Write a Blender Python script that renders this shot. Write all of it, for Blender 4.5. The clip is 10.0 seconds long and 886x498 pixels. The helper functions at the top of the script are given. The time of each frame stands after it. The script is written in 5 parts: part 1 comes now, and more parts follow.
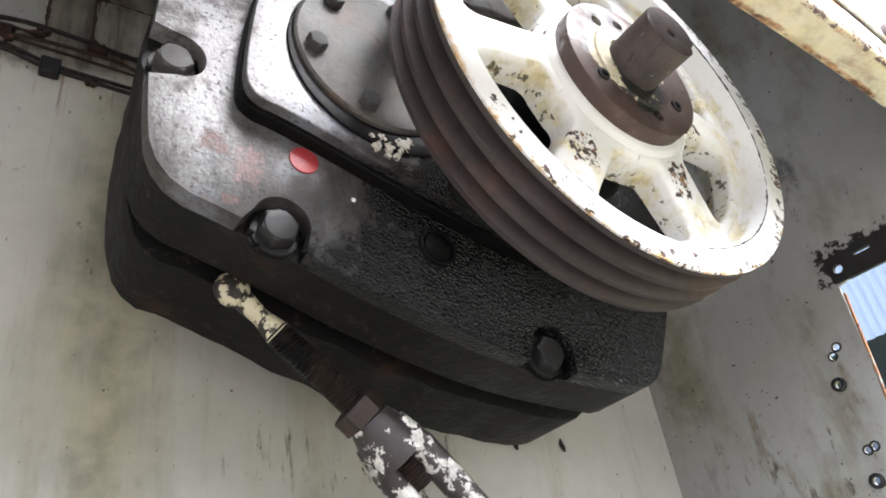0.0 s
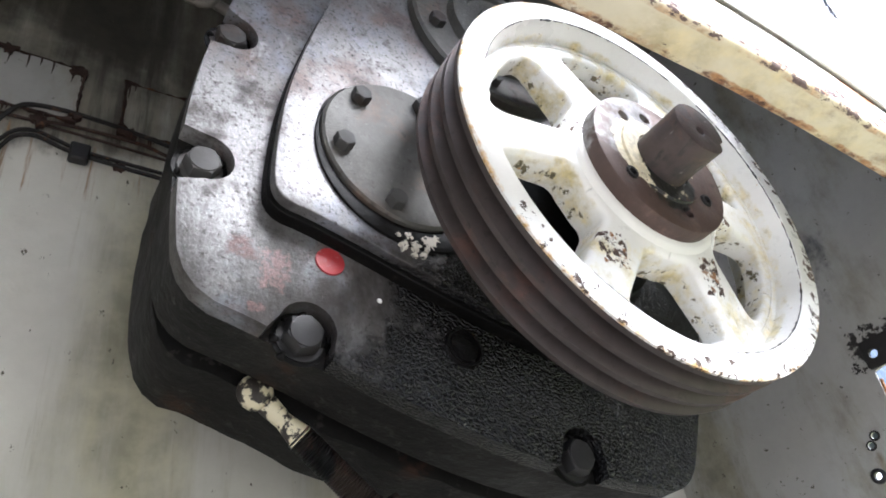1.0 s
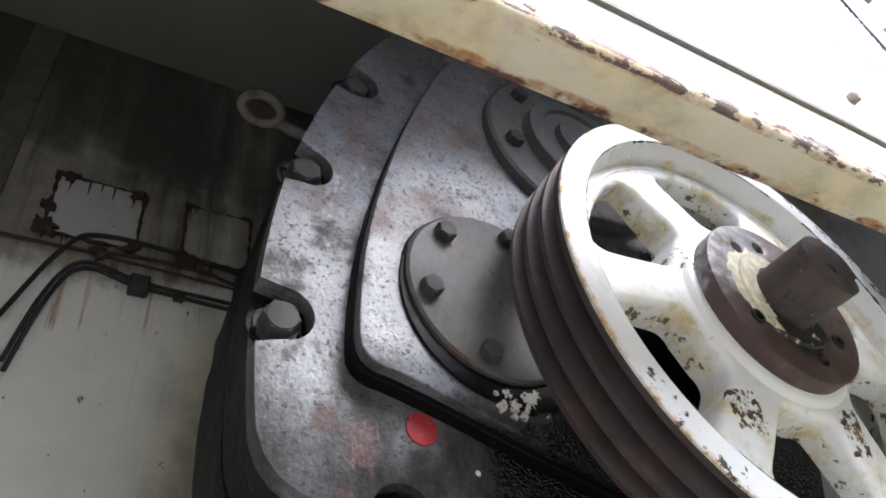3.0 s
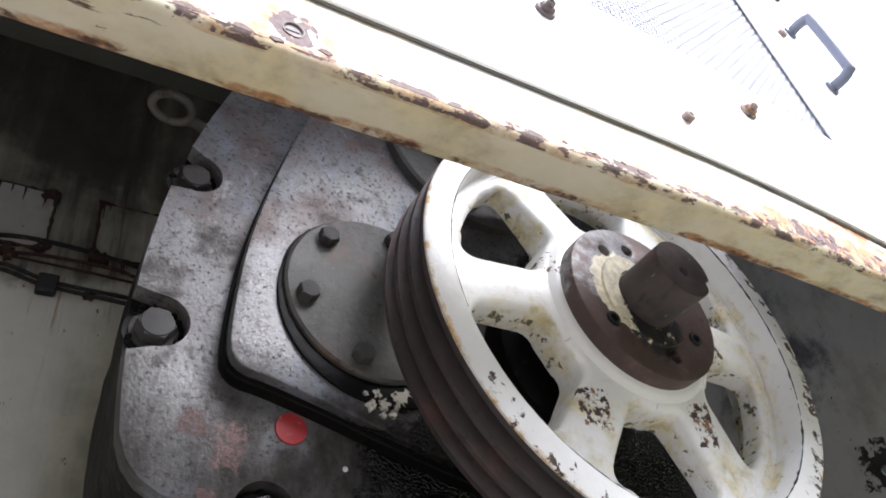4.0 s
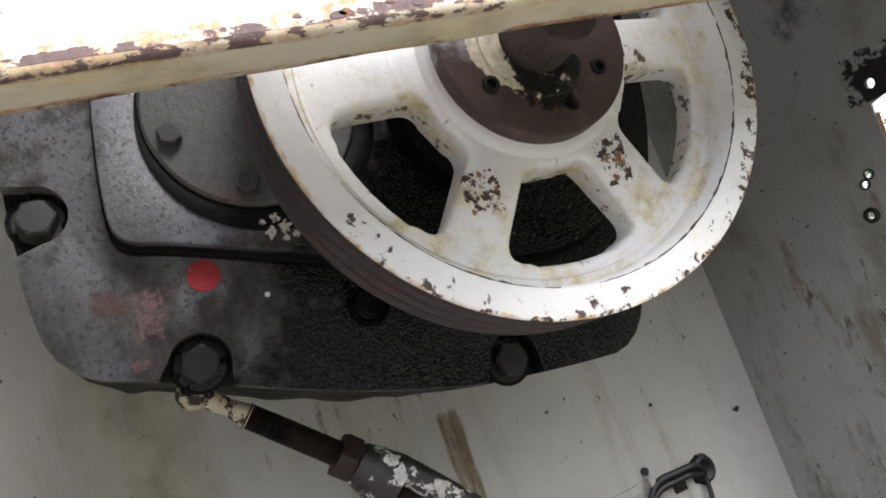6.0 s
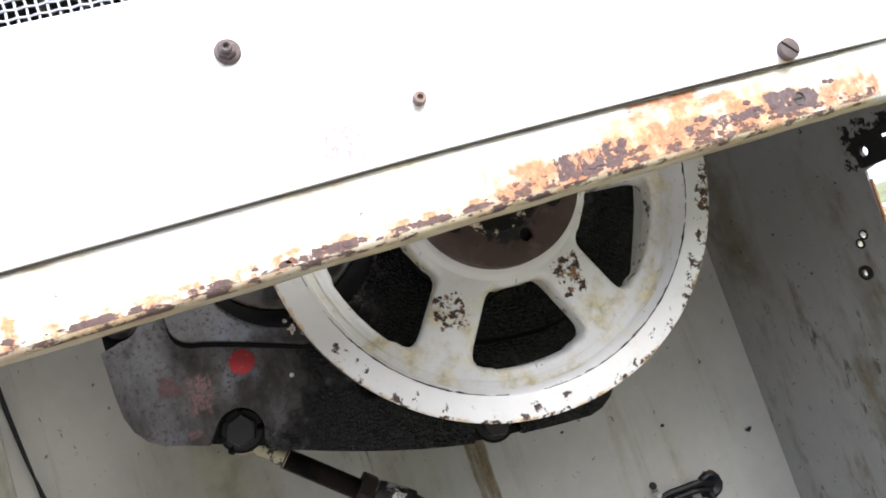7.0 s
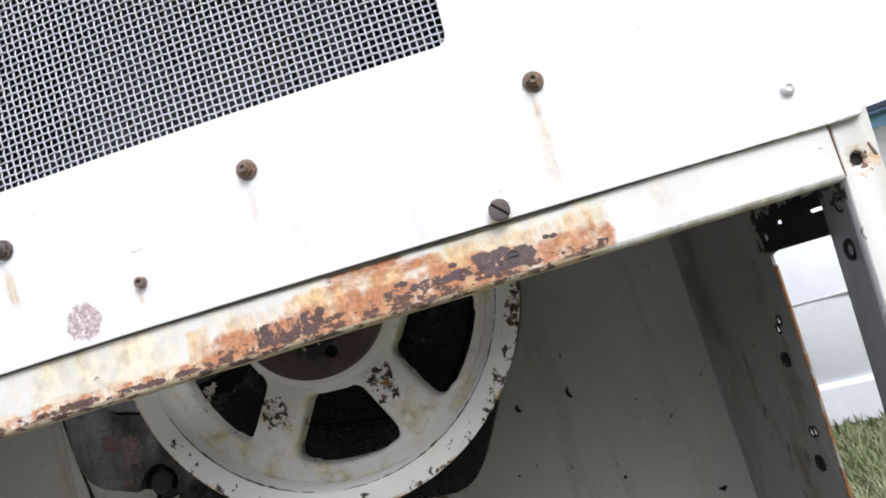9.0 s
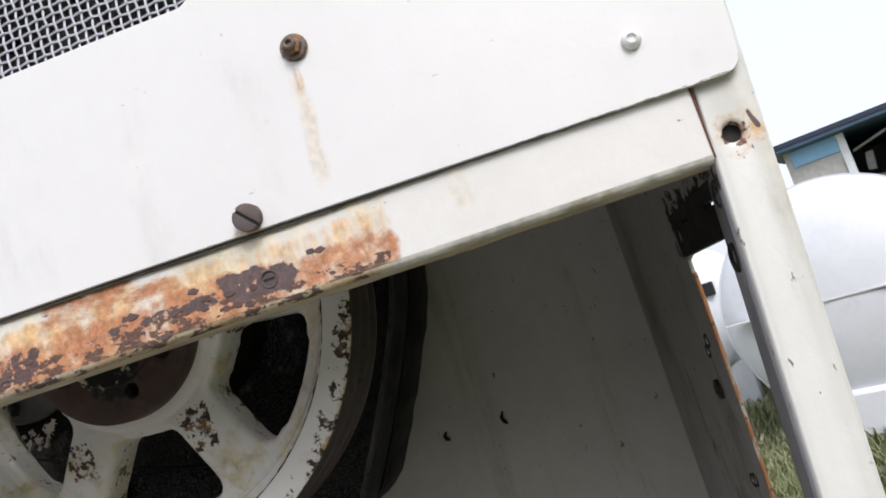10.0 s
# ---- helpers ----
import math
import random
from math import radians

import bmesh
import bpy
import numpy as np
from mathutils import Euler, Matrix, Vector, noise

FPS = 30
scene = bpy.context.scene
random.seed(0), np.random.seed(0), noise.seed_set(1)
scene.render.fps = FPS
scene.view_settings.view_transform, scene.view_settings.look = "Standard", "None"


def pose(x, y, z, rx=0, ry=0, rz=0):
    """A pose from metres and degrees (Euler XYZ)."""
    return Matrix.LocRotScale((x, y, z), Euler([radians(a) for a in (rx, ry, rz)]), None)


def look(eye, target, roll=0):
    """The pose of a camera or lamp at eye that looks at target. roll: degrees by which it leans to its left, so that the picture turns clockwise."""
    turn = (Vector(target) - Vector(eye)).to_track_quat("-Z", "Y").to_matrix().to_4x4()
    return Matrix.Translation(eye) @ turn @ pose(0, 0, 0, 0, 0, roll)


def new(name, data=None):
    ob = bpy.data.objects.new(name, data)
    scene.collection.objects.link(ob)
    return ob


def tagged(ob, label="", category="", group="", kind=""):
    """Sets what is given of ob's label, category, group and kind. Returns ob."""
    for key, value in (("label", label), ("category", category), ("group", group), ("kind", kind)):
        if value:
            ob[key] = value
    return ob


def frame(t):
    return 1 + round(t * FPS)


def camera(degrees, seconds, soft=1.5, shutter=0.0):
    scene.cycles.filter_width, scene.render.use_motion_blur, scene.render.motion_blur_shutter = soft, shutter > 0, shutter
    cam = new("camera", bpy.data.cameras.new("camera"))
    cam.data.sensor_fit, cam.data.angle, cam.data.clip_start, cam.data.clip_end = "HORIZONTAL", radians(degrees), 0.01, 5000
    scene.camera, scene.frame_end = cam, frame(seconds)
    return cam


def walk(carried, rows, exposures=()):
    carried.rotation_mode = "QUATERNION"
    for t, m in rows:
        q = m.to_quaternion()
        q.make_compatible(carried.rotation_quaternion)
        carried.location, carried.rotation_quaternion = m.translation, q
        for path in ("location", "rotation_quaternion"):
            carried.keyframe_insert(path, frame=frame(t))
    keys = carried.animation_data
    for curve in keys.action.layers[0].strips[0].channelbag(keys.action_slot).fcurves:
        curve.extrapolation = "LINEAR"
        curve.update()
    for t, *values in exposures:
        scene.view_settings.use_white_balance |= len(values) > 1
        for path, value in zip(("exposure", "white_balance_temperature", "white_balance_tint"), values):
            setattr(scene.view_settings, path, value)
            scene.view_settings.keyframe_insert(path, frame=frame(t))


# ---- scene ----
cam = camera(63.28, 10.0, 1.8)
PATH = [
    (0, (-0.4333, -0.1241, 0.836), (0.6179, 1.2398, 1.8531), -9.76),
    (0.5, (-0.4443, -0.124, 0.8462), (0.5601, 1.2466, 1.9009), -7.93),
    (1, (-0.4432, -0.1352, 0.8762), (0.5447, 1.1847, 2.0084), -9.16),
    (1.5, (-0.4423, -0.1338, 0.9129), (0.5072, 1.1446, 2.123), -9.62),
    (2, (-0.4558, -0.1097, 0.9491), (0.4541, 1.1458, 2.2124), -8.89),
    (2.2, (-0.4677, -0.1003, 0.9603), (0.4311, 1.1319, 2.2541), -8.69),
    (3.3, (-0.467, -0.1213, 0.9618), (0.3891, 1.1313, 2.2649), -8.98),
    (3.5, (-0.4543, -0.1343, 0.9594), (0.4298, 1.103, 2.2584), -9.21),
    (4, (-0.4196, -0.1741, 0.9527), (0.5185, 1.0794, 2.1971), -10.53),
    (4.5, (-0.3814, -0.2107, 0.9327), (0.6053, 1.1289, 2.0426), -15.23),
    (5, (-0.3506, -0.2379, 0.9354), (0.5817, 1.3147, 1.7839), -20.35),
    (5.2, (-0.3505, -0.2449, 0.9436), (0.4981, 1.405, 1.6904), -21.15),
    (6.3, (-0.2572, -0.3037, 1.1116), (0.4765, 1.5426, 1.3415), -19.58),
    (6.5, (-0.2456, -0.3413, 1.1291), (0.3931, 1.5248, 1.4601), -18.32),
    (7, (-0.1856, -0.4266, 1.1541), (0.2414, 1.5164, 1.3603), -18.49),
    (7.5, (-0.1189, -0.4826, 1.1776), (0.3154, 1.4591, 1.3809), -18.23),
    (8, (-0.0228, -0.5185, 1.1755), (0.0746, 1.4767, 1.2754), -14.89),
    (8.5, (0.0928, -0.5425, 1.171), (-0.2253, 1.4314, 1.2181), -14.47),
    (9, (0.1979, -0.5112, 1.1879), (-0.0066, 1.4648, 1.4193), -16.93),
    (9.5, (0.2603, -0.4243, 1.1834), (0.0629, 1.5505, 1.4306), -17.19),
    (10, (0.3561, -0.3562, 1.1623), (-0.0021, 1.5936, 1.4274), -17.81),
]
walk(cam, [(t, look(eye, target, roll)) for t, eye, target, roll in PATH],
     [(0, 2.85, 6050, 12), (0.5, 2.83, 6020, 12), (1.0, 2.80, 5820, 12), (1.5, 2.80, 5700, 12), (2.2, 2.45, 5700, 12), (3.3, 2.05, 5820, 13), (4.0, 1.85, 5900, 14), (4.5, 1.55, 6000, 15), (5.2, 1.38, 6050, 15),
      (6.3, 1.70, 6050, 14), (7.0, 1.60, 6050, 13), (7.5, 1.48, 6050, 12), (8.0, 1.12, 6050, 12), (8.5, 0.92, 6050, 12), (9.0, 0.60, 6050, 12), (9.5, 0.46, 6150, 12), (10, 0.37, 6250, 13)])

# ---- world, sun and exposure ----
world = bpy.data.worlds.new("sky")
scene.world = world
world.use_nodes = True
wn, wl = world.node_tree.nodes, world.node_tree.links
sky = wn.new("ShaderNodeTexSky")
sky.sky_type, sky.sun_disc = "NISHITA", False
sky.sun_elevation, sky.sun_rotation = radians(45), radians(153)
sky.air_density, sky.dust_density, sky.ozone_density = 1.0, 5.0, 1.0
# a bright overcast: the clear sky seen through an even layer of white cloud
cloud = wn.new("ShaderNodeMix")
cloud.data_type = "RGBA"
cloud.inputs[0].default_value, cloud.inputs[7].default_value = 0.62, (9.0, 9.2, 9.6, 1)
wl.new(sky.outputs[0], cloud.inputs[6])
wl.new(cloud.outputs[2], wn["Background"].inputs[0])
wn["Background"].inputs[1].default_value = 0.12
sun = new("sun", bpy.data.lights.new("sun", "SUN"))
sun.data.energy, sun.data.angle, sun.data.color = 1.6, radians(22), (1.0, 0.98, 0.95)
sun.matrix_world = look((0.45 * 20, -0.89 * 20, 20), (0, 0, 0))


# ---- materials ----
def mat(name, base, rough=0.6, metal=0.0, layers=(), bump=(), spec=0.5, vary=0.12, grain=60.0, caked=False, wet=0.0):
    """layers: (colour, noise scale, threshold, softness, roughness, mask box or None, stretch); bump: (scale, strength, distance)."""
    m = bpy.data.materials.new(name)
    m.use_nodes = True
    n, l = m.node_tree.nodes, m.node_tree.links
    bsdf = n["Principled BSDF"]
    geo = n.new("ShaderNodeNewGeometry")

    def noise_of(scale, detail=6.0, stretch=(1, 1, 1), offset=0.0):
        mp = n.new("ShaderNodeMapping")
        mp.inputs["Scale"].default_value = stretch
        mp.inputs["Location"].default_value = (offset, offset * 1.7, offset * 0.6)
        l.new(geo.outputs["Position"], mp.inputs[0])
        t = n.new("ShaderNodeTexNoise")
        t.inputs["Scale"].default_value, t.inputs["Detail"].default_value = scale, detail
        t.inputs["Roughness"].default_value = 0.62 if detail < 7 else 0.68
        l.new(mp.outputs[0], t.inputs["Vector"])
        return t.outputs["Fac"]

    def mix(fac, a, b, kind="RGBA"):
        x = n.new("ShaderNodeMix")
        x.data_type = kind
        i = {"RGBA": (6, 7, 2), "FLOAT": (2, 3, 0)}[kind]
        l.new(fac, x.inputs[0])
        for k, v in zip(i, (a, b)):
            if isinstance(v, (tuple, float, int)):
                x.inputs[k].default_value = (*v, 1) if isinstance(v, tuple) else v
            else:
                l.new(v, x.inputs[k])
        return x.outputs[i[2]]

    def ramp(fac, lo, hi):
        r = n.new("ShaderNodeMapRange")
        r.interpolation_type = "SMOOTHSTEP"
        r.inputs[1].default_value, r.inputs[2].default_value = lo, hi
        l.new(fac, r.inputs[0])
        return r.outputs[0]

    def product(a, b):
        p = n.new("ShaderNodeMath")
        p.operation = "MULTIPLY"
        l.new(a, p.inputs[0])
        l.new(b, p.inputs[1])
        return p.outputs[0]

    def cracks(scale):
        """Small domed cells with narrow furrows between them, like dried tar."""
        warp = n.new("ShaderNodeTexNoise")
        warp.inputs["Scale"].default_value = scale * 0.8
        l.new(geo.outputs["Position"], warp.inputs["Vector"])
        shift = n.new("ShaderNodeVectorMath")
        shift.operation = "MULTIPLY_ADD"
        shift.inputs[1].default_value = (0.45 / scale, 0.45 / scale, 0.45 / scale)
        l.new(warp.outputs["Color"], shift.inputs[0])
        l.new(geo.outputs["Position"], shift.inputs[2])
        v = n.new("ShaderNodeTexVoronoi")
        v.feature = "DISTANCE_TO_EDGE"
        v.inputs["Scale"].default_value = scale
        l.new(shift.outputs[0], v.inputs["Vector"])
        return ramp(v.outputs["Distance"], -0.05, 0.3)

    dark = tuple(c * (1 - vary * 1.6) for c in base)
    light = tuple(min(1, c * (1 + vary)) for c in base)
    colour = mix(ramp(noise_of(7.0), 0.3, 0.7), dark, light)
    fine = mix(ramp(noise_of(grain, 3.0), 0.35, 0.65), tuple(c * (1 - vary) for c in base), base)
    half = n.new("ShaderNodeValue")
    half.outputs[0].default_value = 0.5
    colour = mix(half.outputs[0], colour, fine)
    rough_out = mix(ramp(noise_of(18.0), 0.3, 0.7), rough * 0.85, min(1, rough * 1.15), "FLOAT")
    metal_out = None
    for k, (c, scale, lo, soft, r, box, stretch) in enumerate(layers):
        f = noise_of(scale, 8.0, stretch, 3.1 * (k + 1))
        if box:
            spots = f
            f = half.outputs[0]
            sep = n.new("ShaderNodeSeparateXYZ")
            l.new(geo.outputs["Position"], sep.inputs[0])
            wob = noise_of(14.0, 4.0, (1, 1, 1), 7.7)
            for axis, limits in box.items():
                if axis in "PR":
                    # P: near a point; R: a ring round the pulley's axis
                    far = n.new("ShaderNodeVectorMath")
                    far.operation = "DISTANCE"
                    flat = n.new("ShaderNodeVectorMath")
                    flat.operation = "MULTIPLY"
                    flat.inputs[1].default_value = (1, 0, 1)
                    l.new(geo.outputs["Position"], flat.inputs[0])
                    l.new(flat.outputs[0], far.inputs[0])
                    far.inputs[1].default_value = (limits[0], 0, limits[1])
                    if axis == "P":
                        inv = n.new("ShaderNodeMath")
                        inv.operation = "SUBTRACT"
                        inv.inputs[0].default_value = 1.0
                        l.new(ramp(far.outputs["Value"], limits[2] * 0.5, limits[2]), inv.inputs[1])
                        f = product(f, inv.outputs[0])
                    else:
                        f = product(f, ramp(far.outputs["Value"], limits[2], limits[3]))
                    continue
                a, b, edge = limits
                add = n.new("ShaderNodeMath")
                add.operation = "MULTIPLY_ADD"
                l.new(wob, add.inputs[0])
                add.inputs[1].default_value = edge * 1.2
                if axis in "DF":
                    # D: slanting limit, z - 1.11 x; F: depth behind the bowed cabinet front
                    along = sep.outputs["X"]
                    if axis == "F":
                        for kind, value in (("ADD", 0.10), ("DIVIDE", 0.54), ("MAXIMUM", 0.0), ("POWER", 1.7)):
                            step = n.new("ShaderNodeMath")
                            step.operation = kind
                            l.new(along, step.inputs[0])
                            step.inputs[1].default_value = value
                            along = step.outputs[0]
                    slant = n.new("ShaderNodeMath")
                    slant.operation = "MULTIPLY_ADD"
                    l.new(along, slant.inputs[0])
                    slant.inputs[1].default_value = -1.11 if axis == "D" else -0.038
                    l.new(sep.outputs["Z" if axis == "D" else "Y"], slant.inputs[2])
                    level = n.new("ShaderNodeMath")
                    level.inputs[1].default_value = 0.0 if axis == "D" else 0.0028
                    l.new(slant.outputs[0], level.inputs[0])
                    l.new(level.outputs[0], add.inputs[2])
                else:
                    l.new(sep.outputs[axis], add.inputs[2])
                if a is not None:
                    f = product(f, ramp(add.outputs[0], a + edge * 0.1, a + edge * 1.1))
                if b is not None:
                    inv = n.new("ShaderNodeMath")
                    inv.operation = "SUBTRACT"
                    inv.inputs[0].default_value = 1.0
                    l.new(ramp(add.outputs[0], b + edge * 0.1, b + edge * 1.1), inv.inputs[1])
                    f = product(f, inv.outputs[0])
            # the mask shifts the threshold, so that spots keep crisp edges
            shift = n.new("ShaderNodeMath")
            shift.operation = "MULTIPLY_ADD"
            l.new(f, shift.inputs[0])
            shift.inputs[1].default_value, shift.inputs[2].default_value = 1.0, -0.5
            total = n.new("ShaderNodeMath")
            l.new(spots, total.inputs[0])
            l.new(shift.outputs[0], total.inputs[1])
            f = total.outputs[0]
        f = ramp(f, lo, lo + soft)
        tint = mix(ramp(noise_of(scale * 3.1, 4.0, (1, 1, 1), 1.3), 0.3, 0.7), tuple(v * 0.7 for v in c), tuple(min(1, v * 1.2) for v in c))
        colour = mix(f, colour, tint)
        rough_out = mix(f, rough_out, float(r), "FLOAT")
        last = f
        if metal:
            metal_out = mix(f, metal if metal_out is None else metal_out, 0.0, "FLOAT")
    l.new(colour, bsdf.inputs["Base Color"])
    l.new(rough_out, bsdf.inputs["Roughness"])
    if metal_out is not None:
        l.new(metal_out, bsdf.inputs["Metallic"])
    else:
        bsdf.inputs["Metallic"].default_value = metal
    bsdf.inputs["Specular IOR Level"].default_value = spec
    if wet:
        l.new(mix(last, spec, wet, "FLOAT"), bsdf.inputs["Specular IOR Level"])
    normal = None
    for scale, strength, distance in bump:
        b = n.new("ShaderNodeBump")
        b.inputs["Strength"].default_value, b.inputs["Distance"].default_value = strength, distance
        if caked and scale == bump[-1][0]:
            l.new(last, b.inputs["Strength"])
        l.new(noise_of(scale, 5.0, (1, 1, 1), 5.5) if scale > 0 else cracks(-scale), b.inputs["Height"])
        if normal:
            l.new(normal, b.inputs["Normal"])
        normal = b.outputs[0]
    if normal:
        l.new(normal, bsdf.inputs["Normal"])
    return m


ONE = (1, 1, 1)
RUST, ORANGE = (0.14, 0.05, 0.022), (0.42, 0.17, 0.05)
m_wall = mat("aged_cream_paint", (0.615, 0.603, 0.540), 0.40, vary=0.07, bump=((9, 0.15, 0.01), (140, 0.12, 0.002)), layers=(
    ((0.47, 0.45, 0.33), 7.0, 0.42, 0.25, 0.5, {"X": (-0.48, 0.06, 0.14)}, (1, 1, 0.14)),
    ((0.42, 0.395, 0.27), 17.0, 0.54, 0.26, 0.5, None, (1, 1, 0.09)),
    ((0.38, 0.345, 0.24), 45.0, 0.61, 0.18, 0.55, None, (1, 1, 0.05)),
    ((0.24, 0.18, 0.10), 40.0, 0.36, 0.25, 0.55, {"X": (-0.036, -0.004, 0.010), "Z": (None, 1.02, 0.03)}, (1, 1, 0.10)),
    # next three darken towards the ceiling: grimy streaks and upper shade put into colour
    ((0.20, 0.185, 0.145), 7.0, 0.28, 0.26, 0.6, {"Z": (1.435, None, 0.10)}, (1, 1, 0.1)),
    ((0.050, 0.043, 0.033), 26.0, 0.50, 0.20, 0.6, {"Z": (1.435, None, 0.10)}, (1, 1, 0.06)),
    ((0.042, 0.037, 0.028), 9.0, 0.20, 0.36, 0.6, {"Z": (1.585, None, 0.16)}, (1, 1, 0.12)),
    ((0.30, 0.18, 0.08), 95.0, 0.54, 0.16, 0.7, {"X": (-0.53, -0.28, 0.03), "Z": (1.37, 1.488, 0.06)}, (1, 1, 0.05)),
    ((0.10, 0.085, 0.06), 120.0, 0.54, 0.2, 0.65, {"X": (-0.26, 0.06, 0.04), "Z": (1.00, 1.09, 0.05)}, (1, 1, 0.14)),
    ((0.12, 0.11, 0.08), 110.0, 0.655, 0.03, 0.65, None, (1, 1, 0.6)),
    ((0.05, 0.045, 0.035), 70.0, 0.69, 0.02, 0.7, None, ONE)))
# cabinet top in one colour far darker than its cream walls
m_ceiling = mat("darkened_cabinet_top", (0.15, 0.15, 0.13), 0.5, vary=0.1, bump=((9, 0.15, 0.01),), layers=(((0.17, 0.165, 0.12), 5.0, 0.5, 0.3, 0.55, None, ONE),))
m_strip = mat("pale_cream_strip_shaded_above", (0.60, 0.59, 0.52), 0.42, vary=0.07, bump=((140, 0.12, 0.002),), layers=(
    ((0.44, 0.41, 0.28), 14.0, 0.50, 0.2, 0.5, None, (1, 1, 0.12)),
    # darkens upwards: the wall's upper shade put into this paint too
    ((0.085, 0.076, 0.056), 12.0, 0.22, 0.22, 0.6, {"Z": (1.44, None, 0.10)}, (1, 1, 0.1))))
# greyer and darker than the back wall, browner towards the bottom
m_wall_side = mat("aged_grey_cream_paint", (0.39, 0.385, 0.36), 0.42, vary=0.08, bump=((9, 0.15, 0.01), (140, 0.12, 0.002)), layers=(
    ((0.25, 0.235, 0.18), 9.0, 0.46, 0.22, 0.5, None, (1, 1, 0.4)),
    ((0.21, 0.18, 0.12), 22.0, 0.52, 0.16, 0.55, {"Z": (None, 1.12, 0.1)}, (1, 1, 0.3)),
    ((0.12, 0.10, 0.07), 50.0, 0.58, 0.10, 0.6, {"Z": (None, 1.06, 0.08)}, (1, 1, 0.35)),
    # soft dark grey patch above the side opening
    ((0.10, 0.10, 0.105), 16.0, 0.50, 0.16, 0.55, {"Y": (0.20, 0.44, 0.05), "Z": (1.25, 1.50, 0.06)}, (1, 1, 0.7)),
    ((0.02, 0.018, 0.016), 70.0, 0.50, 0.05, 0.8, {"Y": (None, 0.262, 0.03), "Z": (1.160, 1.235, 0.03)}, ONE),
    ((0.02, 0.018, 0.016), 45.0, 0.44, 0.05, 0.8, {"Y": (None, 0.236, 0.02), "Z": (1.178, 1.222, 0.02)}, ONE),
    ((0.09, 0.08, 0.06), 100.0, 0.64, 0.03, 0.65, None, ONE),
    ((0.05, 0.045, 0.035), 60.0, 0.69, 0.02, 0.7, None, ONE)))
# inner side of the white post: its shade put into a greyer base
m_flange = mat("shaded_flange_paint", (0.33, 0.33, 0.345), 0.45, vary=0.06, bump=((140, 0.12, 0.002),), layers=(
    ((0.22, 0.21, 0.20), 14.0, 0.54, 0.2, 0.5, None, (1, 1, 0.4)),
    ((0.04, 0.035, 0.03), 60.0, 0.48, 0.06, 0.7, {"Z": (1.195, None, 0.012)}, ONE),
    ((0.10, 0.09, 0.08), 110.0, 0.66, 0.03, 0.65, None, ONE)))
m_panel = mat("white_machine_paint", (0.82, 0.82, 0.81), 0.36, vary=0.02, bump=((30, 0.08, 0.004), (180, 0.1, 0.001)), layers=(
    ((0.77, 0.765, 0.74), 6.0, 0.56, 0.25, 0.48, None, (1, 1, 0.3)),
    ((0.75, 0.735, 0.68), 40.0, 0.64, 0.15, 0.5, None, (1, 1, 0.08)),
    ((0.72, 0.60, 0.42), 60.0, 0.26, 0.45, 0.55, {"X": (0.2335, 0.2470, 0.012), "Z": (1.262, 1.342, 0.04)}, (1, 1, 0.1)),
    ((0.58, 0.34, 0.13), 90.0, 0.36, 0.30, 0.6, {"X": (0.2360, 0.2450, 0.006), "Z": (1.316, 1.342, 0.015)}, (1, 1, 0.2)),
    ((0.62, 0.43, 0.22), 60.0, 0.28, 0.45, 0.55, {"X": (0.014, 0.026, 0.010), "Z": (1.30, 1.342, 0.03)}, (1, 1, 0.1)),
    ((0.62, 0.43, 0.22), 60.0, 0.28, 0.45, 0.55, {"X": (-0.187, -0.175, 0.010), "Z": (1.30, 1.342, 0.03)}, (1, 1, 0.1)),
    ((0.58, 0.38, 0.18), 60.0, 0.28, 0.45, 0.55, {"X": (-0.085, -0.078, 0.006), "Z": (1.275, 1.290, 0.008)}, (1, 1, 0.1)),
    ((0.62, 0.42, 0.20), 90.0, 0.36, 0.30, 0.6, {"X": (0.178, 0.198, 0.006), "Z": (None, 1.2585, 0.004)}, (1, 1, 0.4)),
    ((0.66, 0.54, 0.54), 110.0, 0.40, 0.10, 0.6, {"P": (-0.1300, 1.2765, 0.022)}, ONE),
    ((0.46, 0.36, 0.375), 260.0, 0.46, 0.06, 0.6, {"P": (-0.1300, 1.2765, 0.0235)}, ONE),
    ((0.80, 0.79, 0.78), 150.0, 0.56, 0.04, 0.4, {"P": (-0.1280, 1.2745, 0.016)}, ONE),
    ((0.40, 0.38, 0.34), 150.0, 0.50, 0.03, 0.6, {"Z": (None, 1.2545, 0.003), "X": (0.14, None, 0.05)}, (0.3, 1, 1)),
    ((0.60, 0.59, 0.55), 150.0, 0.68, 0.02, 0.6, None, (0.25, 1, 1)),
    ((0.70, 0.69, 0.66), 90.0, 0.68, 0.02, 0.6, None, ONE)))
